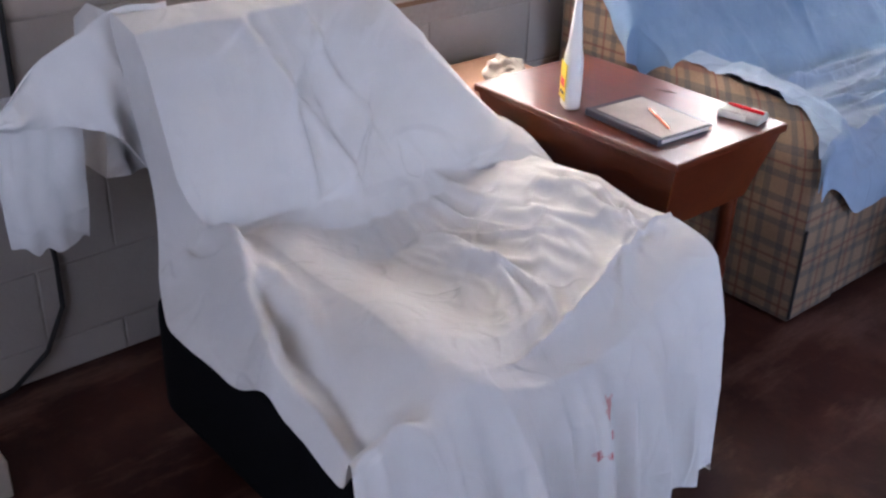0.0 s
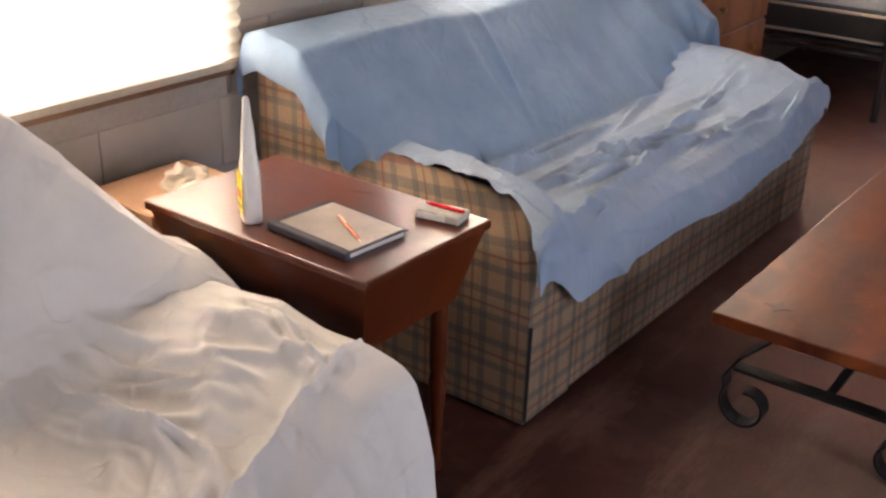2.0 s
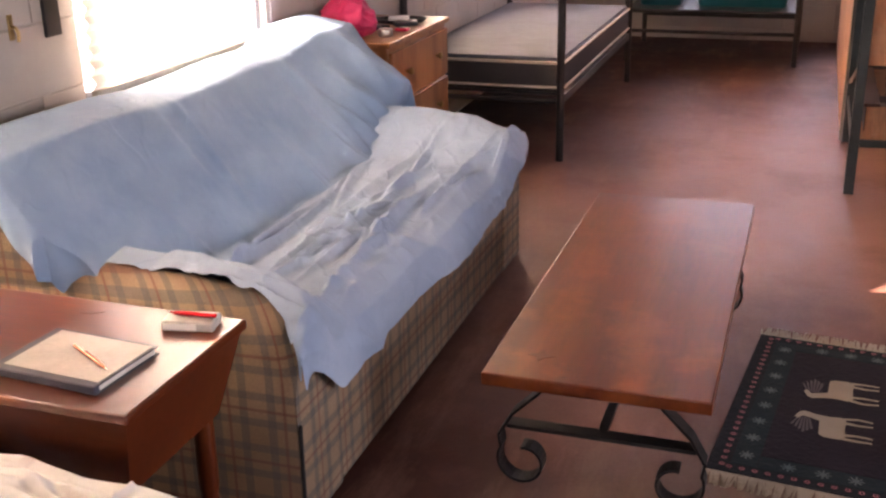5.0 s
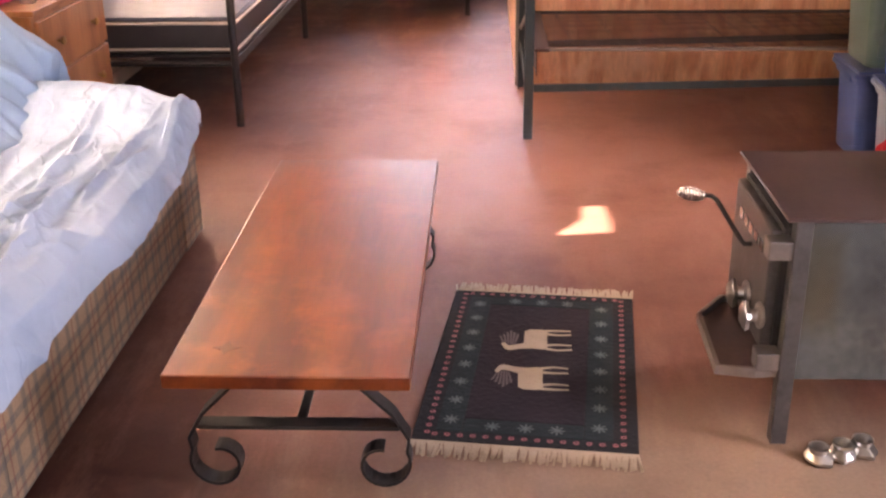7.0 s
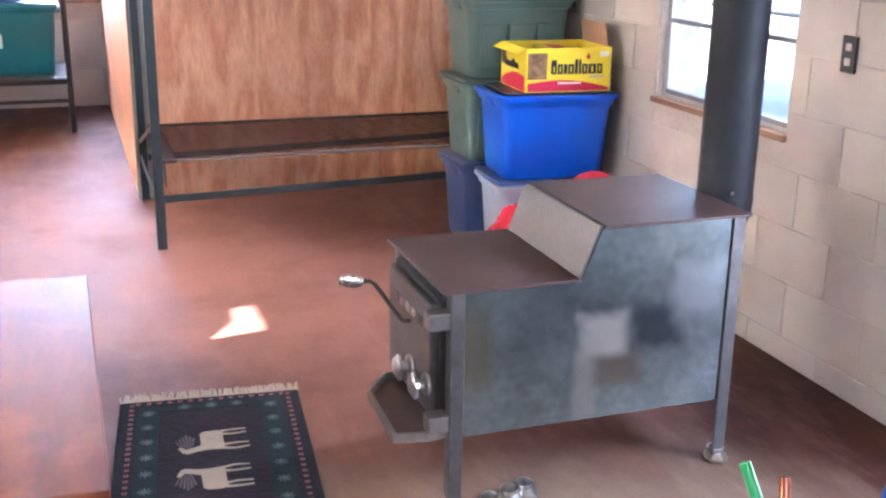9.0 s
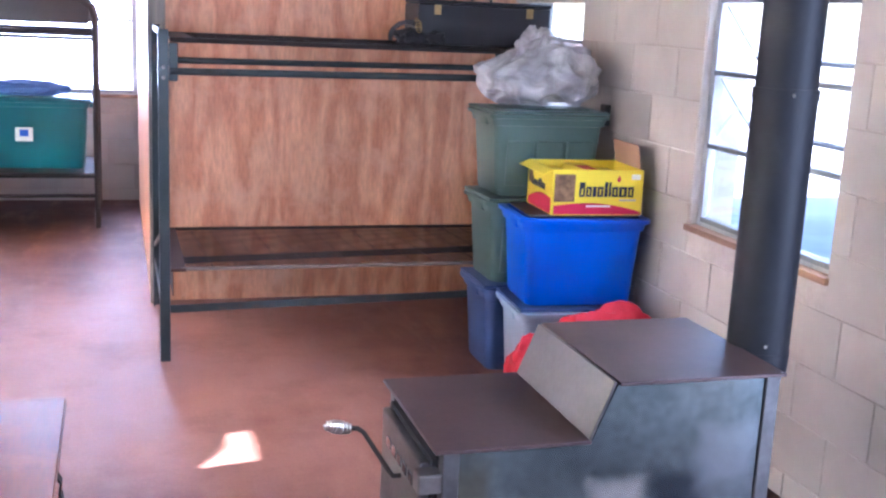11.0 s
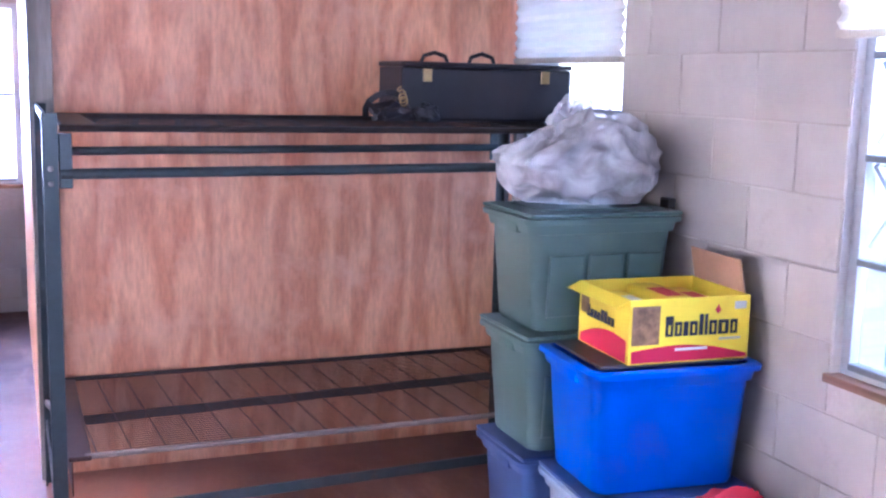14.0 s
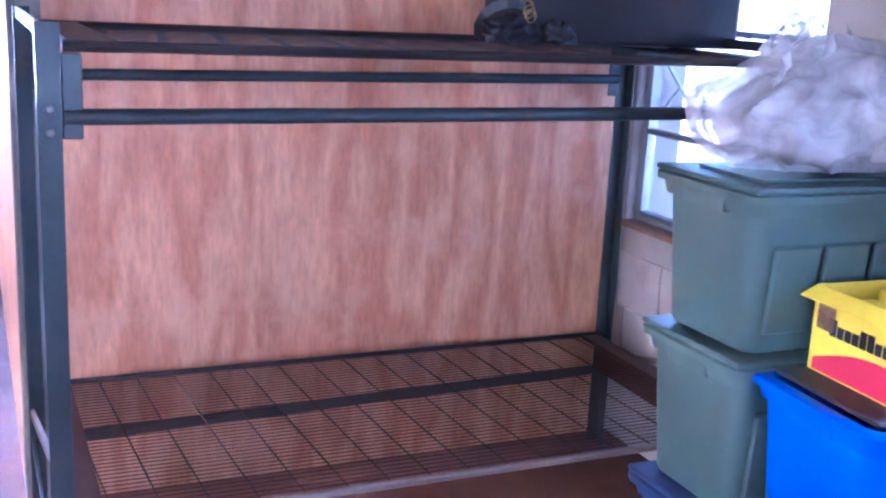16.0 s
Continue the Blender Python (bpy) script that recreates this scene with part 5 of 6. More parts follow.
# latch handle: crank arm and coil grip
hx, hy = fx - 0.04, -0.02
han = part("latch_arm", tube([(hx + 0.004, hy, 0.470), (hx - 0.02, hy, 0.470), (hx - 0.030, hy + 0.01, 0.482), (hx - 0.082, hy + 0.075, 0.562), (hx - 0.095, hy + 0.085, 0.570), (hx - 0.120, hy + 0.10, 0.568)], 0.0065, 10), M_IRON, stove, smooth=True)
coil = [(hx - 0.112 - 0.062 * k / 80, hy + 0.095 + 0.030 * k / 80 + (0.009 + 0.008 * math.sin(math.pi * k / 80)) * math.cos(k * 2 * math.pi / 10), 0.567 + (0.009 + 0.008 * math.sin(math.pi * k / 80)) * math.sin(k * 2 * math.pi / 10)) for k in range(81)]
part("coil_grip", tube(coil, 0.0032, 6), M_NICKEL, han, "nickel spring grip", smooth=True)
# ash lip
lip = [(fx - 0.005, ny + 0.012), (fx - 0.060, ny + 0.004), (fx - 0.148, ny + 0.020), (fx - 0.140, 0.060), (fx - 0.060, 0.17), (fx - 0.005, 0.18)]
part("ash_shelf", outline(lip, 0.208, 0.214), M_STOVETOP, stove, "dark ash shelf")
part("ash_rim", tube([(x, y, 0.220) for x, y in lip], 0, flat=(0.012, 0.026)), M_LIP, stove, "worn steel rim")

pipe = thing("stovepipe", 1.288, 3.585, 0.60, 0, "black steel stovepipe rising from the stove", "stovepipe")
part("lower_pipe", tube([(0, 0, 0.16), (0, 0, 0.86)], 0.084, 32), M_PIPE, pipe, smooth=True)
part("upper_pipe", tube([(0, 0, 0.861), (0, 0, ZC - 0.60)], 0.081, 32), M_PIPE, pipe, smooth=True)
part("collar", tube([(0, 0, 0.845), (0, 0, 0.875)], 0.0865, 32), M_PIPE, pipe, smooth=True)
part("elbow", tube([(0, 0, 0.165), (0, 0, 0.13), (-0.03, 0, 0.07), (-0.08, 0, 0.045), (-0.118, 0, 0.045)], [0.086, 0.086, 0.084, 0.080, 0.080], 28), M_PIPE, pipe, smooth=True)
for z in (0.19, 0.86, 1.45):
    part("screw", turned(lathe([(0.005, 0), (0.005, 0.003), (0.003, 0.005)], 8), pose(-0.03, -0.080, z, 90, 0, 20)), M_NICKEL, pipe)


# ---------- storage bins ----------
def bin_body(w, d, h, taper=0.88, r=0.045):
    """A tapered tub with rounded corners, an open rim and walls of its own."""
    bm = bmesh.new()

    def ring(sc, z, grow=0.0, rr=r):
        out = []
        hw, hd = w / 2 * sc + grow, d / 2 * sc + grow
        for cx, cy, a0 in ((1, 1, 0), (-1, 1, 90), (-1, -1, 180), (1, -1, 270)):
            for k in range(6):
                a = radians(a0 + 90 * k / 5)
                out.append(bm.verts.new((cx * (hw - rr) + rr * math.cos(a), cy * (hd - rr) + rr * math.sin(a), z)))
        return out
    rows = [ring(taper - 0.02, 0.0), ring(taper, 0.012), ring(0.965, h - 0.055), ring(0.965, h - 0.053, 0.010), ring(0.985, h - 0.022, 0.012), ring(0.985, h - 0.020, 0.024), ring(0.985, h - 0.004, 0.025), ring(0.985, h, 0.020),
            ring(0.96, h, 0.0), ring(0.955, h - 0.02, -0.004), ring(taper, 0.02, -0.005)]
    for a, b in zip(rows, rows[1:]):
        for k in range(24):
            bm.faces.new((a[k], a[(k + 1) % 24], b[(k + 1) % 24], b[k]))
    bm.faces.new(rows[0][::-1]), bm.faces.new(rows[-1])
    return bm


def storage_bin(x, y, z, rz, w, d, h, material, label, lid=None, panels=0, group="storage bins by the wall", handles=True):
    b = thing("storage_bin", x, y, z, rz, label, "storage bin", group)
    part("tub", bin_body(w, d, h), material, b, smooth=True)
    if handles:
        for s in (-1, 1):
            part("handle", box(s * w / 2 * 0.985 - 0.012, s * w / 2 * 0.985 + 0.030, -0.075, 0.075, h - 0.060, h - 0.018, 0.006, 2), material, b, smooth=True)
    if lid:
        lb = box(-w / 2 - 0.012, w / 2 + 0.012, -d / 2 - 0.012, d / 2 + 0.012, h + 0.0006, h + 0.014, 0.006, 2)
        lp = part("lid", lb, lid, b, "snap-on lid")
        part("lid_panel", box(-w / 2 + 0.06, w / 2 - 0.06, -d / 2 + 0.06, d / 2 - 0.06, h + 0.0146, h + 0.020, 0.004), lid, lp)
    for k in range(panels):
        pw = w * 0.80 / panels
        px = -w * 0.40 + pw * (k + 0.5)
        part("rib_panel", turned(box(-pw / 2 + 0.008, pw / 2 - 0.008, -0.008, 0.006, 0.05, h - 0.12, 0.004), pose(px, -d / 2 * 0.915, 0, 4.0, 0, 0)), material, b)
    return b


storage_bin(1.485, 5.82, 0.0, 0, 0.54, 0.36, 0.405, M_NAVYBIN, "navy plastic storage bin at the bottom of a stack", M_NAVYBIN)
storage_bin(1.485, 5.82, 0.426, 0, 0.54, 0.36, 0.385, M_GREENBIN, "sage green plastic storage bin in a stack", M_GREENBIN, 3)
storage_bin(1.485, 5.82, 0.832, 0, 0.54, 0.36, 0.375, M_GREENBIN, "sage green plastic storage bin on a stack", M_GREENBIN, 3)
storage_bin(1.52, 5.41, 0.0, -4, 0.53, 0.37, 0.400, M_GREYBIN, "pale blue-grey plastic storage bin under another", M_NAVYBIN)
storage_bin(1.52, 5.42, 0.421, -4, 0.545, 0.385, 0.385, M_BLUEBIN, "bright blue plastic storage bin under a carton", None, 0)
lid = thing("bin_lid", 1.52, 5.42, 0.807, -4, "dark flat lid lying on a blue bin", "lid")
part("lid_plate", box(-0.245, 0.245, -0.165, 0.165, 0.0, 0.010, 0.004), M_LID, lid)

carton = thing("firelog_carton", 1.563, 5.415, 0.818, -3, "open yellow printed cardboard carton of firelogs on a bin", "carton")
cw2, cd2, ch2 = 0.205, 0.165, 0.195
part("front_wall", box(-cw2, cw2, -cd2, -cd2 + 0.004, 0, ch2), M_YELLOW, carton)
part("back_wall", box(-cw2, cw2, cd2 - 0.004, cd2, 0, ch2), M_YELLOW, carton)
part("side_wall", box(-cw2, -cw2 + 0.004, -cd2 + 0.004, cd2 - 0.004, 0, ch2), M_YELLOW, carton)
part("side_wall", box(cw2 - 0.004, cw2, -cd2 + 0.004, cd2 - 0.004, 0, ch2), M_YELLOW, carton)
part("bottom", box(-cw2 + 0.004, cw2 - 0.004, -cd2 + 0.004, cd2 - 0.004, 0.001, 0.005), M_CARD, carton)
part("flap", box(-0.050, 0.0, -cd2, cd2, -0.003, 0.0), M_YELLOW, carton, place=pose(-cw2, 0, ch2, 0, -25, 0))
part("flap", box(0.0, 0.105, -cd2 + 0.03, cd2 - 0.02, -0.003, 0.0), M_CARD, carton, "brown inside of a raised flap", place=pose(cw2 - 0.004, 0, ch2, 0, -102, 0))
# printing on the front: photo block, crimson swoosh, heavy dark wordmark as plain bars
def swoosh(x0, x1, h0, h1, y):
    n, pts = 14, [(x0, 0.004), (x1, 0.004)]
    for k in range(n + 1):
        t = k / n
        pts.append((x1 + (x0 - x1) * t, h1 + (h0 - h1) * t + 0.024 * math.sin(math.pi * t)))
    return turned(outline(pts, 0, 0.0008), Matrix.Translation((0, y, 0)) @ pose(0, 0, 0, 90, 0, 0))


part("swoosh_print", swoosh(-0.195, 0.200, 0.040, 0.016, -cd2 - 0.0004), M_CRIMSON, carton)
part("photo_print", box(-0.197, -0.105, -cd2 - 0.0022, -cd2 - 0.0012, 0.058, 0.175), M_PHOTO, carton)
bx = -0.085
for wk, hk, lo in ((0.026, 0.062, 0), (0.024, 0.044, 0), (0.016, 0.044, 0), (0.026, 0.044, 0), (0.014, 0.064, 0), (0.010, 0.064, 0), (0.026, 0.044, 0), (0.036, 0.044, 0), (0.025, 0.044, 0)):
    part("wordmark_bar", box(bx, bx + wk, -cd2 - 0.0022, -cd2 - 0.0012, 0.080, 0.080 + hk, 0.0), M_NAVYINK, carton)
    if wk > 0.02:
        part("wordmark_gap", box(bx + wk * 0.36, bx + wk * 0.62, -cd2 - 0.0028, -cd2 - 0.0022, 0.088, 0.114), M_YELLOW, carton)
    bx += wk + 0.0055
part("flame_print", turned(outline([(0, 0), (0.010, 0.010), (0.004, 0.024), (0, 0.030), (-0.010, 0.012)], 0, 0.0008), Matrix.Translation((0.092, -cd2 - 0.0012, 0.142)) @ pose(0, 0, 0, 90, 0, 0)), M_CRIMSON, carton)
part("seal_print", box(0.15, 0.19, -cd2 - 0.0022, -cd2 - 0.0012, 0.155, 0.178), M_WHITEINK, carton)
part("text_bar", box(0.10, 0.175, -cd2 - 0.0022, -cd2 - 0.0012, 0.062, 0.070), M_PACK, carton)
part("text_bar", box(-0.05, 0.06, -cd2 - 0.0030, -cd2 - 0.0024, 0.036, 0.044), M_WHITEINK, carton)
# printing on the end
part("end_swoosh", turned(swoosh(-0.150, 0.150, 0.030, 0.070, 0.0), Matrix.Translation((-cw2 - 0.0006, 0, 0)) @ pose(0, 0, 0, 0, 0, -90)), M_CRIMSON, carton)
part("end_photo", box(-cw2 - 0.0022, -cw2 - 0.0012, 0.095, 0.150, 0.100, 0.180), M_PHOTO, carton)
for k in range(8):
    part("end_wordmark_bar", box(-cw2 - 0.0022, -cw2 - 0.0012, 0.087 - k * 0.023, 0.106 - k * 0.023, 0.094, 0.120 + (0.012 if k in (0, 4, 5) else 0)), M_NAVYINK, carton)
for k in range(3):
    fl = thing("firelog", 1.44 + 0.115 * k, 5.41, 0.825, -3, "firelog in a printed yellow wrapper inside a carton", "firelog", "firelogs in the carton")
    lg = box(-0.052, 0.052, -0.145, 0.145, 0.0, 0.158 + 0.02 * (k == 1), 0.016, 3)
    part("wrapper", lg, M_YELLOW, fl, smooth=True)
    part("wrapper_print", box(-0.03, 0.03, -0.08, 0.05, 0.1585 + 0.02 * (k == 1), 0.1595 + 0.02 * (k == 1)), M_CRIMSON if k else M_WHITEINK, fl)

# clear bag of crumpled film on the stack
bag = thing("plastic_bag", 1.47, 5.83, 1.229, 0, "clear plastic bag stuffed with crumpled film on a bin", "plastic bag")


def lump(rx_, ry_, rz_, seed, amp, sub=5, sharp=9):
    bm = bmesh.new()
    bmesh.ops.create_icosphere(bm, subdivisions=sub, radius=1.0)
    for v in bm.verts:
        p = v.co.copy()
        k = 1 + amp * (rumple(p, seed, 1.7) + 0.7 * ridge(p, seed + 3, 2.1) - 0.3) + amp * 0.16 * ridge(p, seed + 5, sharp)
        v.co = Vector((p.x * rx_ * k, p.y * ry_ * k, max(-rz_ * 0.72, p.z * rz_ * k)))
    return bm


def slumped(bm):
    """Settles low on one side and keeps its height on the other."""
    for v in bm.verts:
        v.co.z *= 1.0 + 0.34 * max(-1.0, min(1.0, v.co.x / 0.24)) * (v.co.z > 0)
    return bm


part("film", lump(0.215, 0.150, 0.120, 3, 0.13, 6, 3.5), M_CRUMPLE, bag, "crumpled pale film", smooth=True, place=pose(0, 0, 0.110))
part("bag_skin", slumped(lump(0.285, 0.195, 0.165, 8, 0.15, 6, 3.2)), M_BAG, bag, "clear shiny bag", smooth=True, place=pose(0.005, 0, 0.130))
def crest(px, py, h, w, turn, seed):
    """A stiff fold of film that stands up from the bag."""
    def f(u, v):
        a = (u - 0.5) * w
        up = h * v * (1 - 1.5 * abs(u - 0.45) ** 1.4)
        return (a * (1 - 0.45 * v), 0.030 * rumple((u * 3, v * 3, 0), seed) + 0.05 * v * (u - 0.4), up + 0.012 * rumple((u * 6, v * 4, 1), seed + 2))
    part("bag_fold", sheet(14, 10, f, 0.0015), M_BAG, bag, "stiff shiny fold of film", smooth=True, place=pose(px, py, 0.17, 0, 0, turn))


crest(-0.10, -0.05, 0.11, 0.20, 20, 3)
crest(0.00, -0.08, 0.16, 0.17, -25, 5)
crest(0.10, -0.03, 0.18, 0.18, 35, 7)
crest(0.03, 0.04, 0.17, 0.20, -10, 9)
part("bag_neck", turned(lump(0.06, 0.04, 0.10, 12, 0.35, 4), pose(0, 0, 0, 0, 28, 0)), M_BAG, bag, smooth=True, place=pose(-0.03, 0.02, 0.262))

red = thing("red_cloth", 1.53, 5.04, 0.0, 0, "heap of red cloth on the floor against a bin", "cloth")
part("cloth_mound", lump(0.285, 0.150, 0.275, 21, 0.20, 6, 5), M_RED, red, smooth=True, place=pose(0.0, 0, 0.200))
part("trailing_end", lump(0.115, 0.10, 0.20, 25, 0.28, 5, 6), M_RED, red, smooth=True, place=pose(-0.285, 0.03, 0.146))


# ---------- steel bunk ----------
def bunk(x0, x1, y0, y1, label, decks=True, material=None, top=1.51):
    """Angle-iron bunk: four posts, end frames, side rails, two wire decks."""
    b = thing("bunk_bed", (x0 + x1) / 2, (y0 + y1) / 2, 0, 0, label, "bunk bed")
    mat = material or M_BUNK
    w, d = (x1 - x0) / 2, (y1 - y0) / 2
    for sx in (-1, 1):
        for sy in (-1, 1):
            px, py = sx * w, sy * d
            post = box(min(px, px - sx * 0.045), max(px, px - sx * 0.045), min(py, py - sy * 0.006), max(py, py - sy * 0.006), 0.0, top, 0.001)
            post = box(min(px, px - sx * 0.006), max(px, px - sx * 0.006), min(py - sy * 0.006, py - sy * 0.045), max(py - sy * 0.006, py - sy * 0.045), 0.0, top, 0.001, 1, post)
            p = part("post", post, mat, b)
            part("rail_bracket", box(min(px - sx * 0.046, px - sx * 0.085), max(px - sx * 0.046, px - sx * 0.085), py - sy * 0.012 - 0.004, py - sy * 0.012 + 0.004, 1.285, 1.452, 0.003), mat, b, "bolted corner plate")
            for z in (1.30, 1.345):
                part("bolt", turned(lathe([(0.009, 0), (0.009, 0.006), (0.005, 0.009)], 8), pose(px - sx * 0.022, py - sy * 0.001, z, 90 * (1 if sy < 0 else -1), 0, 0)), M_LIP, p)
        # end frame: top and bottom bars, slanted braces
        px = sx * (w - 0.010)
        part("end_bar", box(px - 0.004, px + 0.004, -d + 0.012, d - 0.012, top - 0.03, top, 0.001), mat, b)
        part("end_bar", box(px - 0.004, px + 0.004, -d + 0.012, d - 0.012, 0.250 + 0.02 * sx, 0.284 + 0.02 * sx, 0.001), mat, b)
        part("end_brace", tube([(px, -d + 0.02, 0.60), (px, d - 0.02, 0.34)], 0, flat=(0.012, 0.020)), M_WOODRAIL, b, "pale worn brace")
        part("end_brace", tube([(px, -d + 0.015, top - 0.14), (px, -d + 0.10, top - 0.03)], 0, flat=(0.010, 0.022)), mat, b)
    for sy in (-1, 1):
        y = sy * (d - 0.016)
        part("side_rail", tube([(-w + 0.05, y, 1.328), (w - 0.05, y, 1.342)], 0.0165, 14), mat, b, smooth=True)
        part("bottom_rail", tube([(-w + 0.046, y, 0.247), (w - 0.046, y, 0.288)], 0, flat=(0.008, 0.036)), mat, b)
    if not decks:
        return b
    # upper deck: edge rods, fine wires along it, broad slanted bands across
    zt_ = 1.465
    deck = part("upper_deck", tube([(-w + 0.05, -d + 0.02, zt_), (w - 0.05, -d + 0.02, zt_)], 0.011, 8), M_STRAP, b, "wire spring deck")
    part("edge_rod", tube([(-w + 0.05, d - 0.02, zt_), (w - 0.05, d - 0.02, zt_)], 0.011, 8), M_STRAP, deck)
    wires = bmesh.new()
    n = 17
    for k in range(n):
        y = -d + 0.03 + (2 * d - 0.06) * k / (n - 1)
        wires = box(-w + 0.10, w - 0.10, y - 0.0017, y + 0.0017, zt_ - 0.0062, zt_ - 0.0040, 0, 1, wires)
    part("wire_mesh", wires, M_STRAP, deck, kind="stuff")
    for k in range(13):
        x = -w + 0.10 + (2 * w - 0.20) * k / 12
        part("spring_band", tube([(x, -d + 0.02, zt_ - 0.008), (min(w - 0.06, x + 0.14), d - 0.02, zt_ - 0.008)], 0, flat=(0.022, 0.0014)), M_STRAP, deck)
    for sx in (-1, 1):
        part("coil_strip", box(sx * (w - 0.115) - 0.055, sx * (w - 0.115) + 0.055, -d + 0.02, d - 0.02, zt_ - 0.012, zt_ + 0.008, 0.006), M_STRAP, deck)
    # lower deck
    zl = 0.425
    low = part("lower_deck", tube([(-w + 0.06, d - 0.02, zl), (w - 0.05, d - 0.02, zl)], 0.009, 8), M_STRAP, b, "rusty wire mesh deck")
    part("front_rod", box(-w + 0.10, w - 0.06, -d + 0.055, -d + 0.075, zl - 0.010, zl + 0.006, 0.003), M_WOODRAIL, low, "pale worn front rod")
    wires = bmesh.new()
    n = 42
    for k in range(n):
        y = -d + 0.08 + (2 * d - 0.11) * k / (n - 1)
        wires = box(-w + 0.08, w - 0.06, y - 0.0016, y + 0.0016, zl - 0.002, zl, 0, 1, wires)
    part("wire_mesh", wires, M_MESH, low, kind="stuff")
    for k in range(17):
        x = -w + 0.14 + (2 * w - 0.24) * k / 16
        part("cross_wire", tube([(x, -d + 0.07, zl - 0.004), (x - 0.05, d - 0.03, zl - 0.004)], 0.0022, 5), M_MESH, low)
    for sx in (-1, 1):
        part("end_fabric", box(sx * (w - 0.085) - 0.035, sx * (w - 0.085) + 0.035, -d + 0.05, d - 0.03, zl - 0.012, zl + 0.003, 0.003), M_MESH, low)
        part("end_curtain", box(sx * (w - 0.060) - 0.002, sx * (w - 0.060) + 0.002, -d + 0.05, d - 0.03, 0.30, zl - 0.013), M_MESH, low)
    return b


bunk(-0.225, 1.76, 6.01, 7.02, "green-grey angle-iron bunk bed with bare wire decks")

case = thing("instrument_case", 1.43, 6.62, 1.476, 0, "black leatherette case with handles on the upper bunk", "case")
body = part("case_body", box(-0.36, 0.36, -0.13, 0.15, 0.0, 0.205, 0.012, 2), M_LUGGAGE, case)
part("case_lid", box(-0.362, 0.362, -0.132, 0.152, 0.206, 0.225, 0.008, 2), M_LUGGAGE, case)
for x in (-0.20, 0.0):
    part("handle", tube([(x - 0.055, -0.05, 0.222), (x - 0.045, -0.05, 0.248), (x, -0.05, 0.262), (x + 0.045, -0.05, 0.248), (x + 0.055, -0.05, 0.222)], 0.008, 8), M_LUGGAGE, case, smooth=True)
for x in (-0.26, 0.24):
    part("latch", box(x - 0.018, x + 0.018, -0.140, -0.130, 0.15, 0.20, 0.002), M_BRASS, case, "brass latch")
part("strap", tube([(0.36, 0.0, 0.045), (0.42, -0.01, 0.050), (0.50, -0.02, 0.040)], 0, flat=(0.004, 0.02)), M_LUGGAGE, case)

straps = thing("tangled_straps", 1.02, 6.50, 1.476, 0, "black straps with brass buckles lying on the bunk", "straps")
part("strap_loop", tube([(-0.09 + 0.10 * (1 - math.cos(t * 0.35)) * 0.9, 0.02 * math.sin(t), 0.012 + 0.095 * math.sin(t * 0.35)) for t in range(10)], 0, flat=(0.024, 0.006)), M_LUGGAGE, straps)
part("coiled_strap", lump(0.075, 0.05, 0.045, 31, 0.3, 4), M_LUGGAGE, straps, smooth=True, place=pose(0.01, 0, 0.032))
part("coiled_strap", lump(0.045, 0.04, 0.038, 33, 0.3, 4), M_LUGGAGE, straps, smooth=True, place=pose(0.15, -0.02, 0.028))
for k in range(4):
    part("buckle", tube([(0.05 + 0.015 * math.cos(a), -0.03 + 0.01 * k, 0.075 + 0.018 * math.sin(a) + 0.012 * k) for a in [j * 0.7 for j in range(10)]], 0.0035, 6), M_BRASS, straps, "brass buckle", smooth=True)

# ---------- near bed, chest of drawers ----------
bed = thing("metal_bed", -2.08, 7.31, 0, 0, "dark metal bunk bed with a bare mattress", "bed")
bw, bl = 0.43, 1.07
for sx in (-1, 1):
    for sy in (-1, 1):
        part("post", tube([(sx * bw, sy * bl, 0.0), (sx * bw, sy * bl, 1.55)], 0.021, 12), M_BEDSTEEL, bed, smooth=True)
    for z in (0.30, 1.40):
        part("side_rail", box(sx * bw - 0.008, sx * bw + 0.008, -bl + 0.02, bl - 0.02, z, z + 0.045, 0.002), M_BEDSTEEL, bed)
for sy in (-1, 1):
    for z in (0.30, 0.95, 1.40, 1.53):
        part("end_rail", tube([(-bw + 0.02, sy * bl, z + 0.02), (bw - 0.02, sy * bl, z + 0.02)], 0.014, 10), M_BEDSTEEL, bed, smooth=True)
part("slat_base", box(-bw + 0.01, bw - 0.01, -bl + 0.03, bl - 0.03, 0.345, 0.362), M_BEDSTEEL, bed)
mattress = thing("mattress", -2.08, 7.31, 0.363, 0, "grey-blue mattress with dark sides and cream piping", "mattress")
part("mattress_side", box(-bw - 0.005, bw + 0.005, -bl + 0.04, bl - 0.04, 0.0, 0.165, 0.03, 3), M_MATSIDE, mattress, smooth=True)
part("top_panel", box(-bw + 0.008, bw - 0.008, -bl + 0.053, bl - 0.053, 0.150, 0.178, 0.010, 2), M_MATTRESS, mattress, smooth=True)
for z in (0.020, 0.150):
    part("piping", tube([(-bw - 0.004, -bl + 0.038, z), (bw + 0.004, -bl + 0.038, z), (bw + 0.005, bl - 0.04, z), (-bw - 0.004, bl - 0.04, z), (-bw - 0.004, -bl + 0.038, z)], 0.008, 8), M_PIPING, mattress, smooth=True)

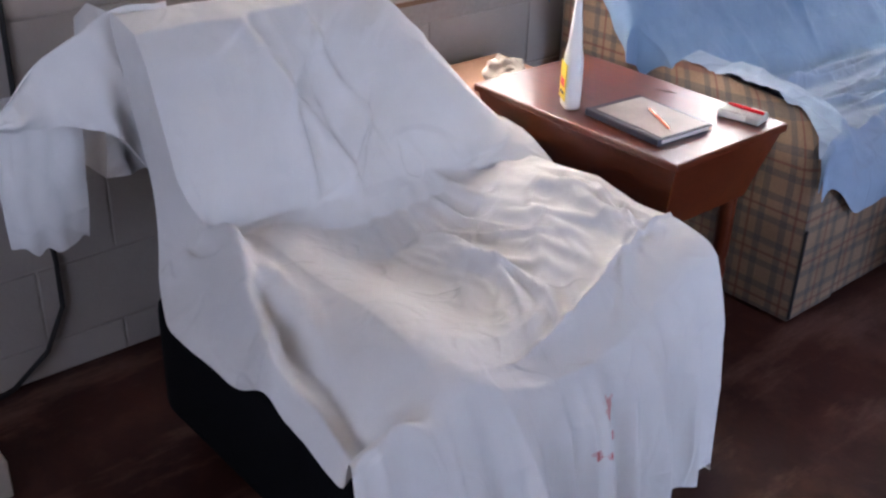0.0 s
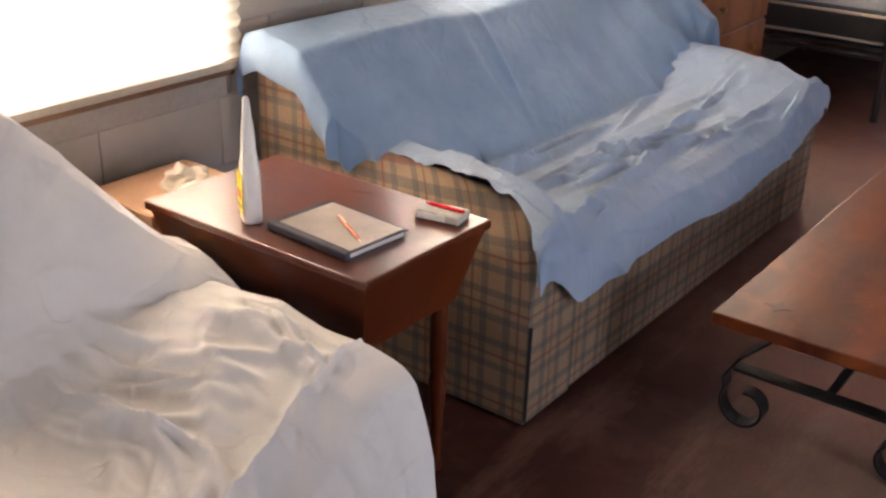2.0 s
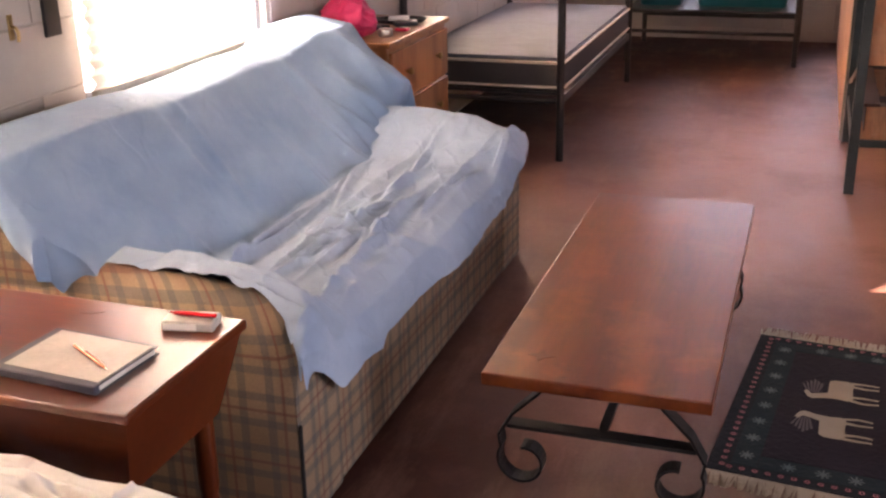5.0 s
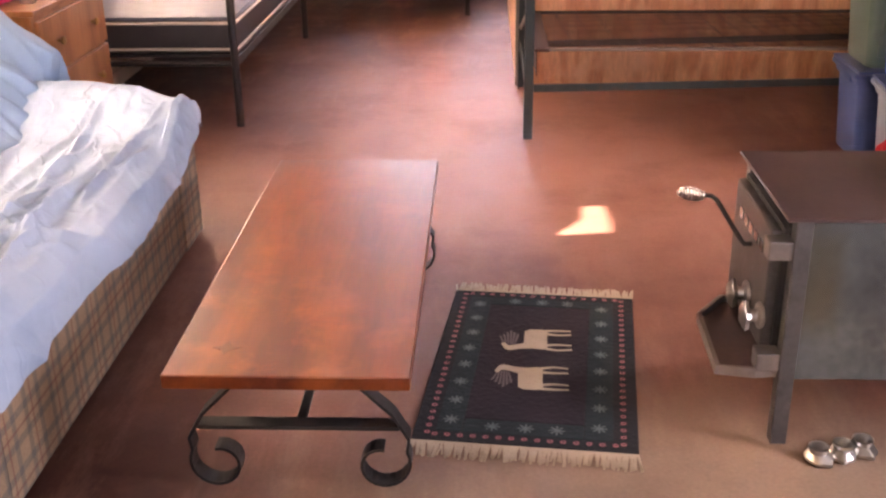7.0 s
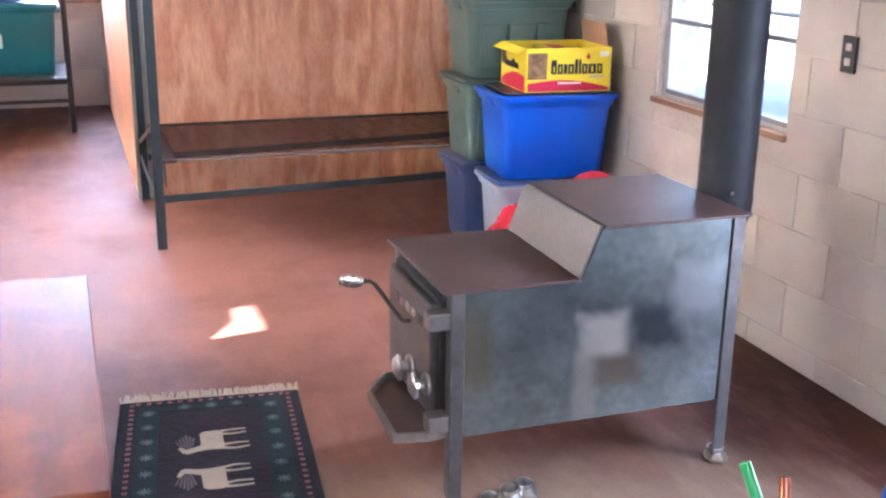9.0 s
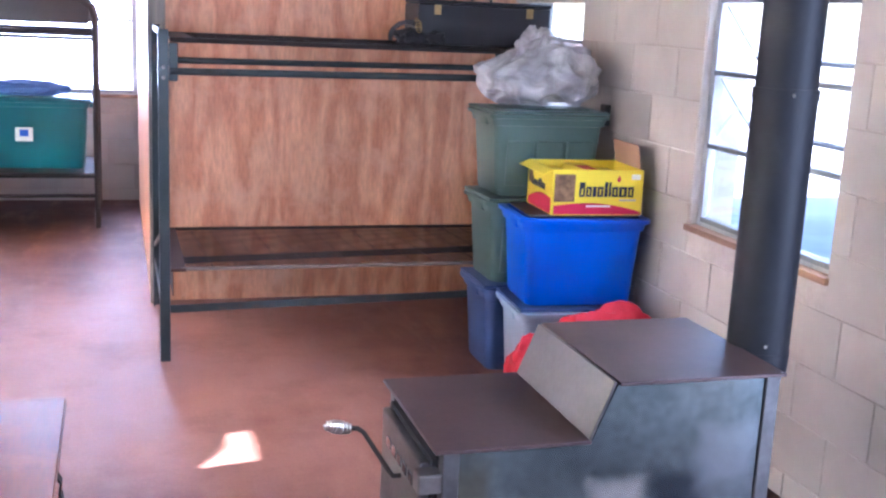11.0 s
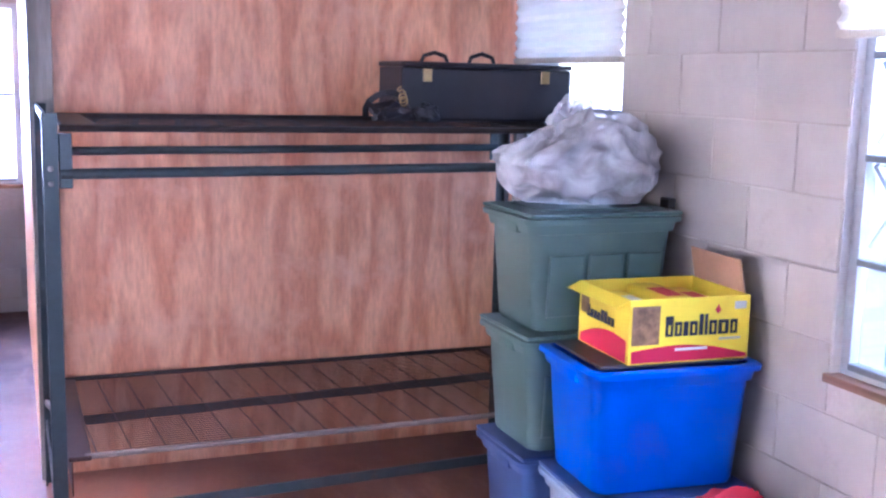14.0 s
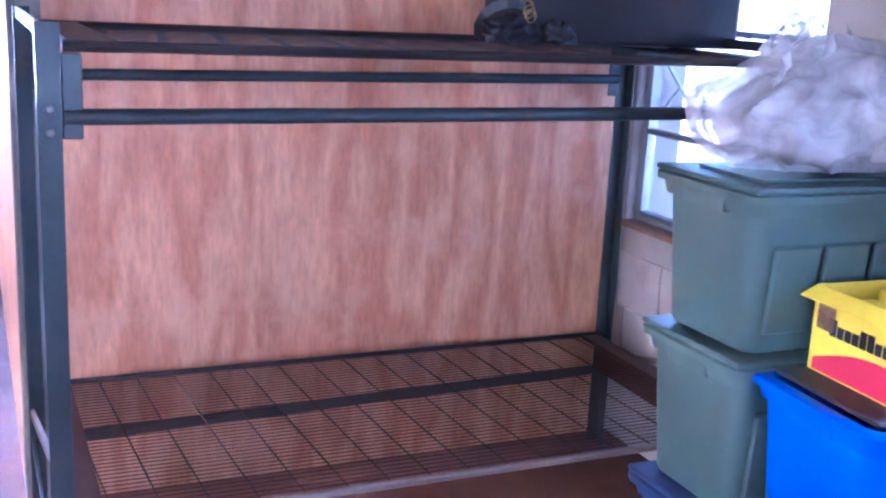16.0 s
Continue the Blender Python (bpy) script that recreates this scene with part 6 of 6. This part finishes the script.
chest = thing("chest_of_drawers", -2.335, 5.46, 0, 0, "orange pine chest of drawers beside the sofa", "chest of drawers")
part("carcass", box(-0.19, 0.185, -0.39, 0.39, 0.0, 0.775, 0.003), M_PINE, chest)
part("top", box(-0.192, 0.205, -0.405, 0.405, 0.776, 0.800, 0.005, 2), M_PINE, chest)
for k in range(3):
    z = 0.06 + k * 0.235
    dr = part("drawer_front", box(0.186, 0.204, -0.375, 0.375, z, z + 0.222, 0.004), M_PINE, chest)
    for y in (-0.2, 0.2):
        part("drawer_knob", turned(lathe([(0.006, 0), (0.007, 0.012), (0.016, 0.018), (0.017, 0.026), (0.008, 0.032)], 14), pose(0, 0, 0, 0, 90, 0)), M_BRASS, dr, "round brass knob", smooth=True, place=pose(0.204, y, z + 0.115))

# clutter on the chest
pb = thing("cloth_bag", -2.38, 5.20, 0.80, 0, "bright pink cloth bag on the chest", "bag")
part("bag_body", lump(0.12, 0.10, 0.10, 41, 0.18, 5), M_PINK, pb, smooth=True, place=pose(0, 0, 0.075))
for k, (x, y, m, lab_) in enumerate(((-2.22, 5.24, M_NICKEL, "small shiny metal tin on the chest"), (-2.24, 5.55, M_LUGGAGE, "black electronic gadget on the chest"), (-2.32, 5.42, M_LUGGAGE, "black plastic remote on the chest"), (-2.20, 5.40, M_CRIMSON, "dark red plastic comb on the chest"))):
    o = thing("small_item", x, y, 0.80, 30 * k, lab_, "small item")
    if k == 0:
        part("tin", lathe([(0.030, 0), (0.032, 0.003), (0.032, 0.030), (0.029, 0.034)], 18), m, o, smooth=True)
    else:
        part("shell", box(-0.07 + 0.015 * k, 0.07 - 0.015 * k, -0.03, 0.03, 0.0, 0.028 - 0.005 * k, 0.006, 2), m, o, smooth=True)
        part("button", box(-0.01, 0.012, -0.012, 0.012, 0.0285 - 0.005 * k, 0.031 - 0.005 * k, 0.001), M_NICKEL, o)
dish = thing("oval_dish", -2.30, 5.62, 0.80, 20, "black oval dish with a pale rim on the chest", "dish")
part("dish_body", turned(lathe([(0.06, 0), (0.09, 0.006), (0.105, 0.022), (0.100, 0.022), (0.085, 0.010)], 26), Matrix.Diagonal((1.3, 0.8, 1, 1))), M_LUGGAGE, dish, smooth=True)
part("soap", box(-0.05, 0.05, -0.025, 0.025, 0.0105, 0.034, 0.008, 2), M_CERAMIC, dish, "pale bar in the dish", smooth=True)

# ---------- far bed with teal bins ----------
fb = thing("metal_cot", -1.17, 9.65, 0, 0, "dark metal bed frame with rounded head, used as a shelf", "bed")
fw, fd = 0.625, 0.46
for sx in (-1, 1):
    for sy in (-1, 1):
        part("post", tube([(sx * fw, sy * fd, 0.0), (sx * fw, sy * fd, 1.50), (sx * (fw - 0.02), sy * fd, 1.57), (sx * (fw - 0.08), sy * fd, 1.61)], 0.020, 12), M_BEDSTEEL, fb, smooth=True)
for sy in (-1, 1):
    part("head_panel", box(-fw + 0.03, fw - 0.03, sy * fd - 0.010, sy * fd + 0.010, 1.45, 1.625, 0.02, 3), M_BEDSTEEL, fb, smooth=True)
    for z in (0.235, 0.385, 1.35, 1.395):
        part("cross_rail", tube([(-fw, sy * fd, z), (fw, sy * fd, z)], 0.014, 10), M_BEDSTEEL, fb, smooth=True)
for sx in (-1, 1):
    part("side_rail", box(sx * fw - 0.008, sx * fw + 0.008, -fd + 0.01, fd - 0.01, 0.36, 0.40, 0.002), M_BEDSTEEL, fb)
part("deck_plate", box(-fw + 0.01, fw - 0.01, -fd + 0.02, fd - 0.02, 0.385, 0.398), M_BEDSTEEL, fb)
for x, bin_w in ((-1.58, 0.36), (-0.965, 0.74)):
    tb = storage_bin(x, 9.60, 0.399, 0, bin_w, 0.40, 0.50, M_TEALBIN, "teal plastic storage bin with a lid on a metal bed", M_TEALBIN, 0, "teal bins on the far bed")
    st = part("sticker", box(-0.14, -0.02, -0.2045, -0.2030, 0.20, 0.30), M_WHITEINK, tb, "white paper sticker", place=pose(0, 0.003, 0))
    part("sticker_print", box(-0.11, -0.05, -0.2060, -0.2050, 0.235, 0.285), M_BLUEBIN, st)
fold = thing("folded_clothes", -1.05, 9.55, 0.922, 0, "folded dark blue clothes on a teal bin", "clothes")
part("fold", lump(0.30, 0.14, 0.065, 51, 0.16, 5), M_BLUESHIRT, fold, smooth=True, place=pose(0, 0, 0.047))

# ---------- black cable by the left wall ----------
cable = thing("power_cable", XL + 0.012, 1.09, 0.0, 0, "black power cable hanging down the block wall", "cable")
part("cord", tube([(0.0, 0.0, 1.05), (0.0, -0.004, 0.75), (0.006, 0.012, 0.55), (0.006, 0.028, 0.32), (0.008, 0.026, 0.20), (0.012, -0.03, 0.09), (0.03, -0.13, 0.03), (0.05, -0.25, 0.012), (0.06, -0.40, 0.008)], 0.0065, 8), M_CABLE, cable, smooth=True)

board = thing("wooden_board", -2.17, 0.77, 0.0, 0, "pale wooden board leaning in the corner", "board")
part("plank", box(-0.05, 0.03, -0.20, 0.05, 0.0, 0.10, 0.004), M_PIPING, board)

# ---------- small table by the aisle with a mug ----------
TBX, TBY, TBZ = 0.42, 1.74, 0.68
near_table = thing("small_table", TBX, TBY, 0, 0, "plain wooden table by the aisle", "table")
part("tabletop", box(-0.38, 0.38, -0.30, 0.30, TBZ - 0.025, TBZ, 0.005), M_PINE, near_table)
for sx in (-1, 1):
    for sy in (-1, 1):
        part("leg", box(sx * 0.33 - 0.02, sx * 0.33 + 0.02, sy * 0.26 - 0.02, sy * 0.26 + 0.02, 0.0, TBZ - 0.026, 0.003), M_PINE, near_table)
jug = thing("white_jug", 0.148, 1.965, TBZ, 0, "white glazed jug with a looped handle", "jug")
part("jug_body", lathe([(0.045, 0.0), (0.056, 0.006), (0.064, 0.03), (0.062, 0.070), (0.056, 0.090), (0.057, 0.100), (0.053, 0.100), (0.050, 0.088), (0.048, 0.02), (0.01, 0.014)], 32), M_CERAMIC, jug, smooth=True)
loop = [(-0.052 - 0.062 * math.sin(math.pi * k / 16) ** 0.7, 0.022 + 0.02 * math.sin(math.pi * k / 16), 0.055 + 0.038 * math.cos(math.pi * k / 16)) for k in range(17)]
part("handle", tube(loop, 0.0065, 10), M_CERAMIC, jug, smooth=True)
cup = thing("white_cup", 0.275, 1.905, TBZ, 0, "white cup holding plastic sticks", "cup")
part("cup_body", lathe([(0.028, 0.0), (0.034, 0.004), (0.038, 0.085), (0.035, 0.085), (0.031, 0.01), (0.01, 0.006)], 28), M_CERAMIC, cup, smooth=True)
part("stick", tube([(0.012, -0.006, 0.012), (-0.018, 0.075, 0.165)], 0.0085, 10), M_GREENSTICK, cup, "green and white plastic stick", smooth=True)
part("stick", tube([(0.006, -0.012, 0.012), (0.028, 0.045, 0.150)], 0.0085, 10), M_PENCOP, cup, "orange plastic stick", smooth=True)
ball = thing("blue_ball", 0.575, 1.985, TBZ, 0, "small blue glossy ball on a table", "ball")
bm = bmesh.new()
bmesh.ops.create_uvsphere(bm, u_segments=24, v_segments=16, radius=0.045, matrix=pose(0, 0, 0.045))
part("ball_body", bm, M_BLUEBIN, ball, smooth=True)

# ---------- wall blocks ----------

def lay_blocks(parent, axis, face, inward, a0, a1, holes, near0, near1, z_off=0.098):
    """Blocks in running bond; those along the stretch near0..near1 are parts, the rest one mesh."""
    meshes, rest, count = {}, bmesh.new(), 0
    row = 0
    z = z_off - COURSE
    while z < ZC - 0.02:
        zc0, zc1 = max(z, 0.0), min(z + COURSE, ZC)
        a = a0 - (BLOCK / 2 if row % 2 else 0)
        while a < a1:
            p, q = max(a, a0), min(a + BLOCK, a1)
            pieces = [(p, q)]
            for h0, h1, u, v in holes:
                if zc1 - 0.03 > u and zc0 + 0.03 < v:
                    nxt = []
                    for s, e in pieces:
                        if e <= h0 or s >= h1:
                            nxt.append((s, e))
                        else:
                            if s < h0:
                                nxt.append((s, h0))
                            if e > h1:
                                nxt.append((h1, e))
                    pieces = nxt
            for s, e in pieces:
                ln = round(e - s - JOINT, 3)
                if ln < 0.03 or zc1 - zc0 < 0.05:
                    continue
                hz = zc1 - zc0 - JOINT
                mid, zm = (s + e) / 2, (zc0 + zc1) / 2
                turn = (0 if inward > 0 else 180) if axis == "x" else (90 if inward > 0 else -90)
                m = pose(face, mid, zm, 0, 0, turn) if axis == "x" else pose(mid, face, zm, 0, 0, turn)
                if near0 < mid < near1 and count < 300:
                    key = (ln, round(hz, 3))
                    if key not in meshes:
                        meshes[key] = finish(box(-0.006, 0.0008, -ln / 2, ln / 2, -hz / 2, hz / 2, 0.0018), "block", M_BLOCK)
                    ob = new("block", meshes[key])
                    ob.parent = parent
                    ob.matrix_basis = m
                    count += 1
                else:
                    rest = add(rest, turned(box(-0.006, 0.0008, -ln / 2, ln / 2, -hz / 2, hz / 2), m))
            a += BLOCK
        z += COURSE
        row += 1
    part("more_blocks", rest, M_BLOCK, parent, kind="stuff")


lay_blocks(wall_right, "x", XR, -1, YN, YF, HOLES_R, 2.6, 7.12)
lay_blocks(wall_left, "x", XL, 1, YN, YF, HOLES_L, 0.4, 5.1)
lay_blocks(wall_far, "y", YF, -1, XL, PX, HOLES_F, -1.8, PX)
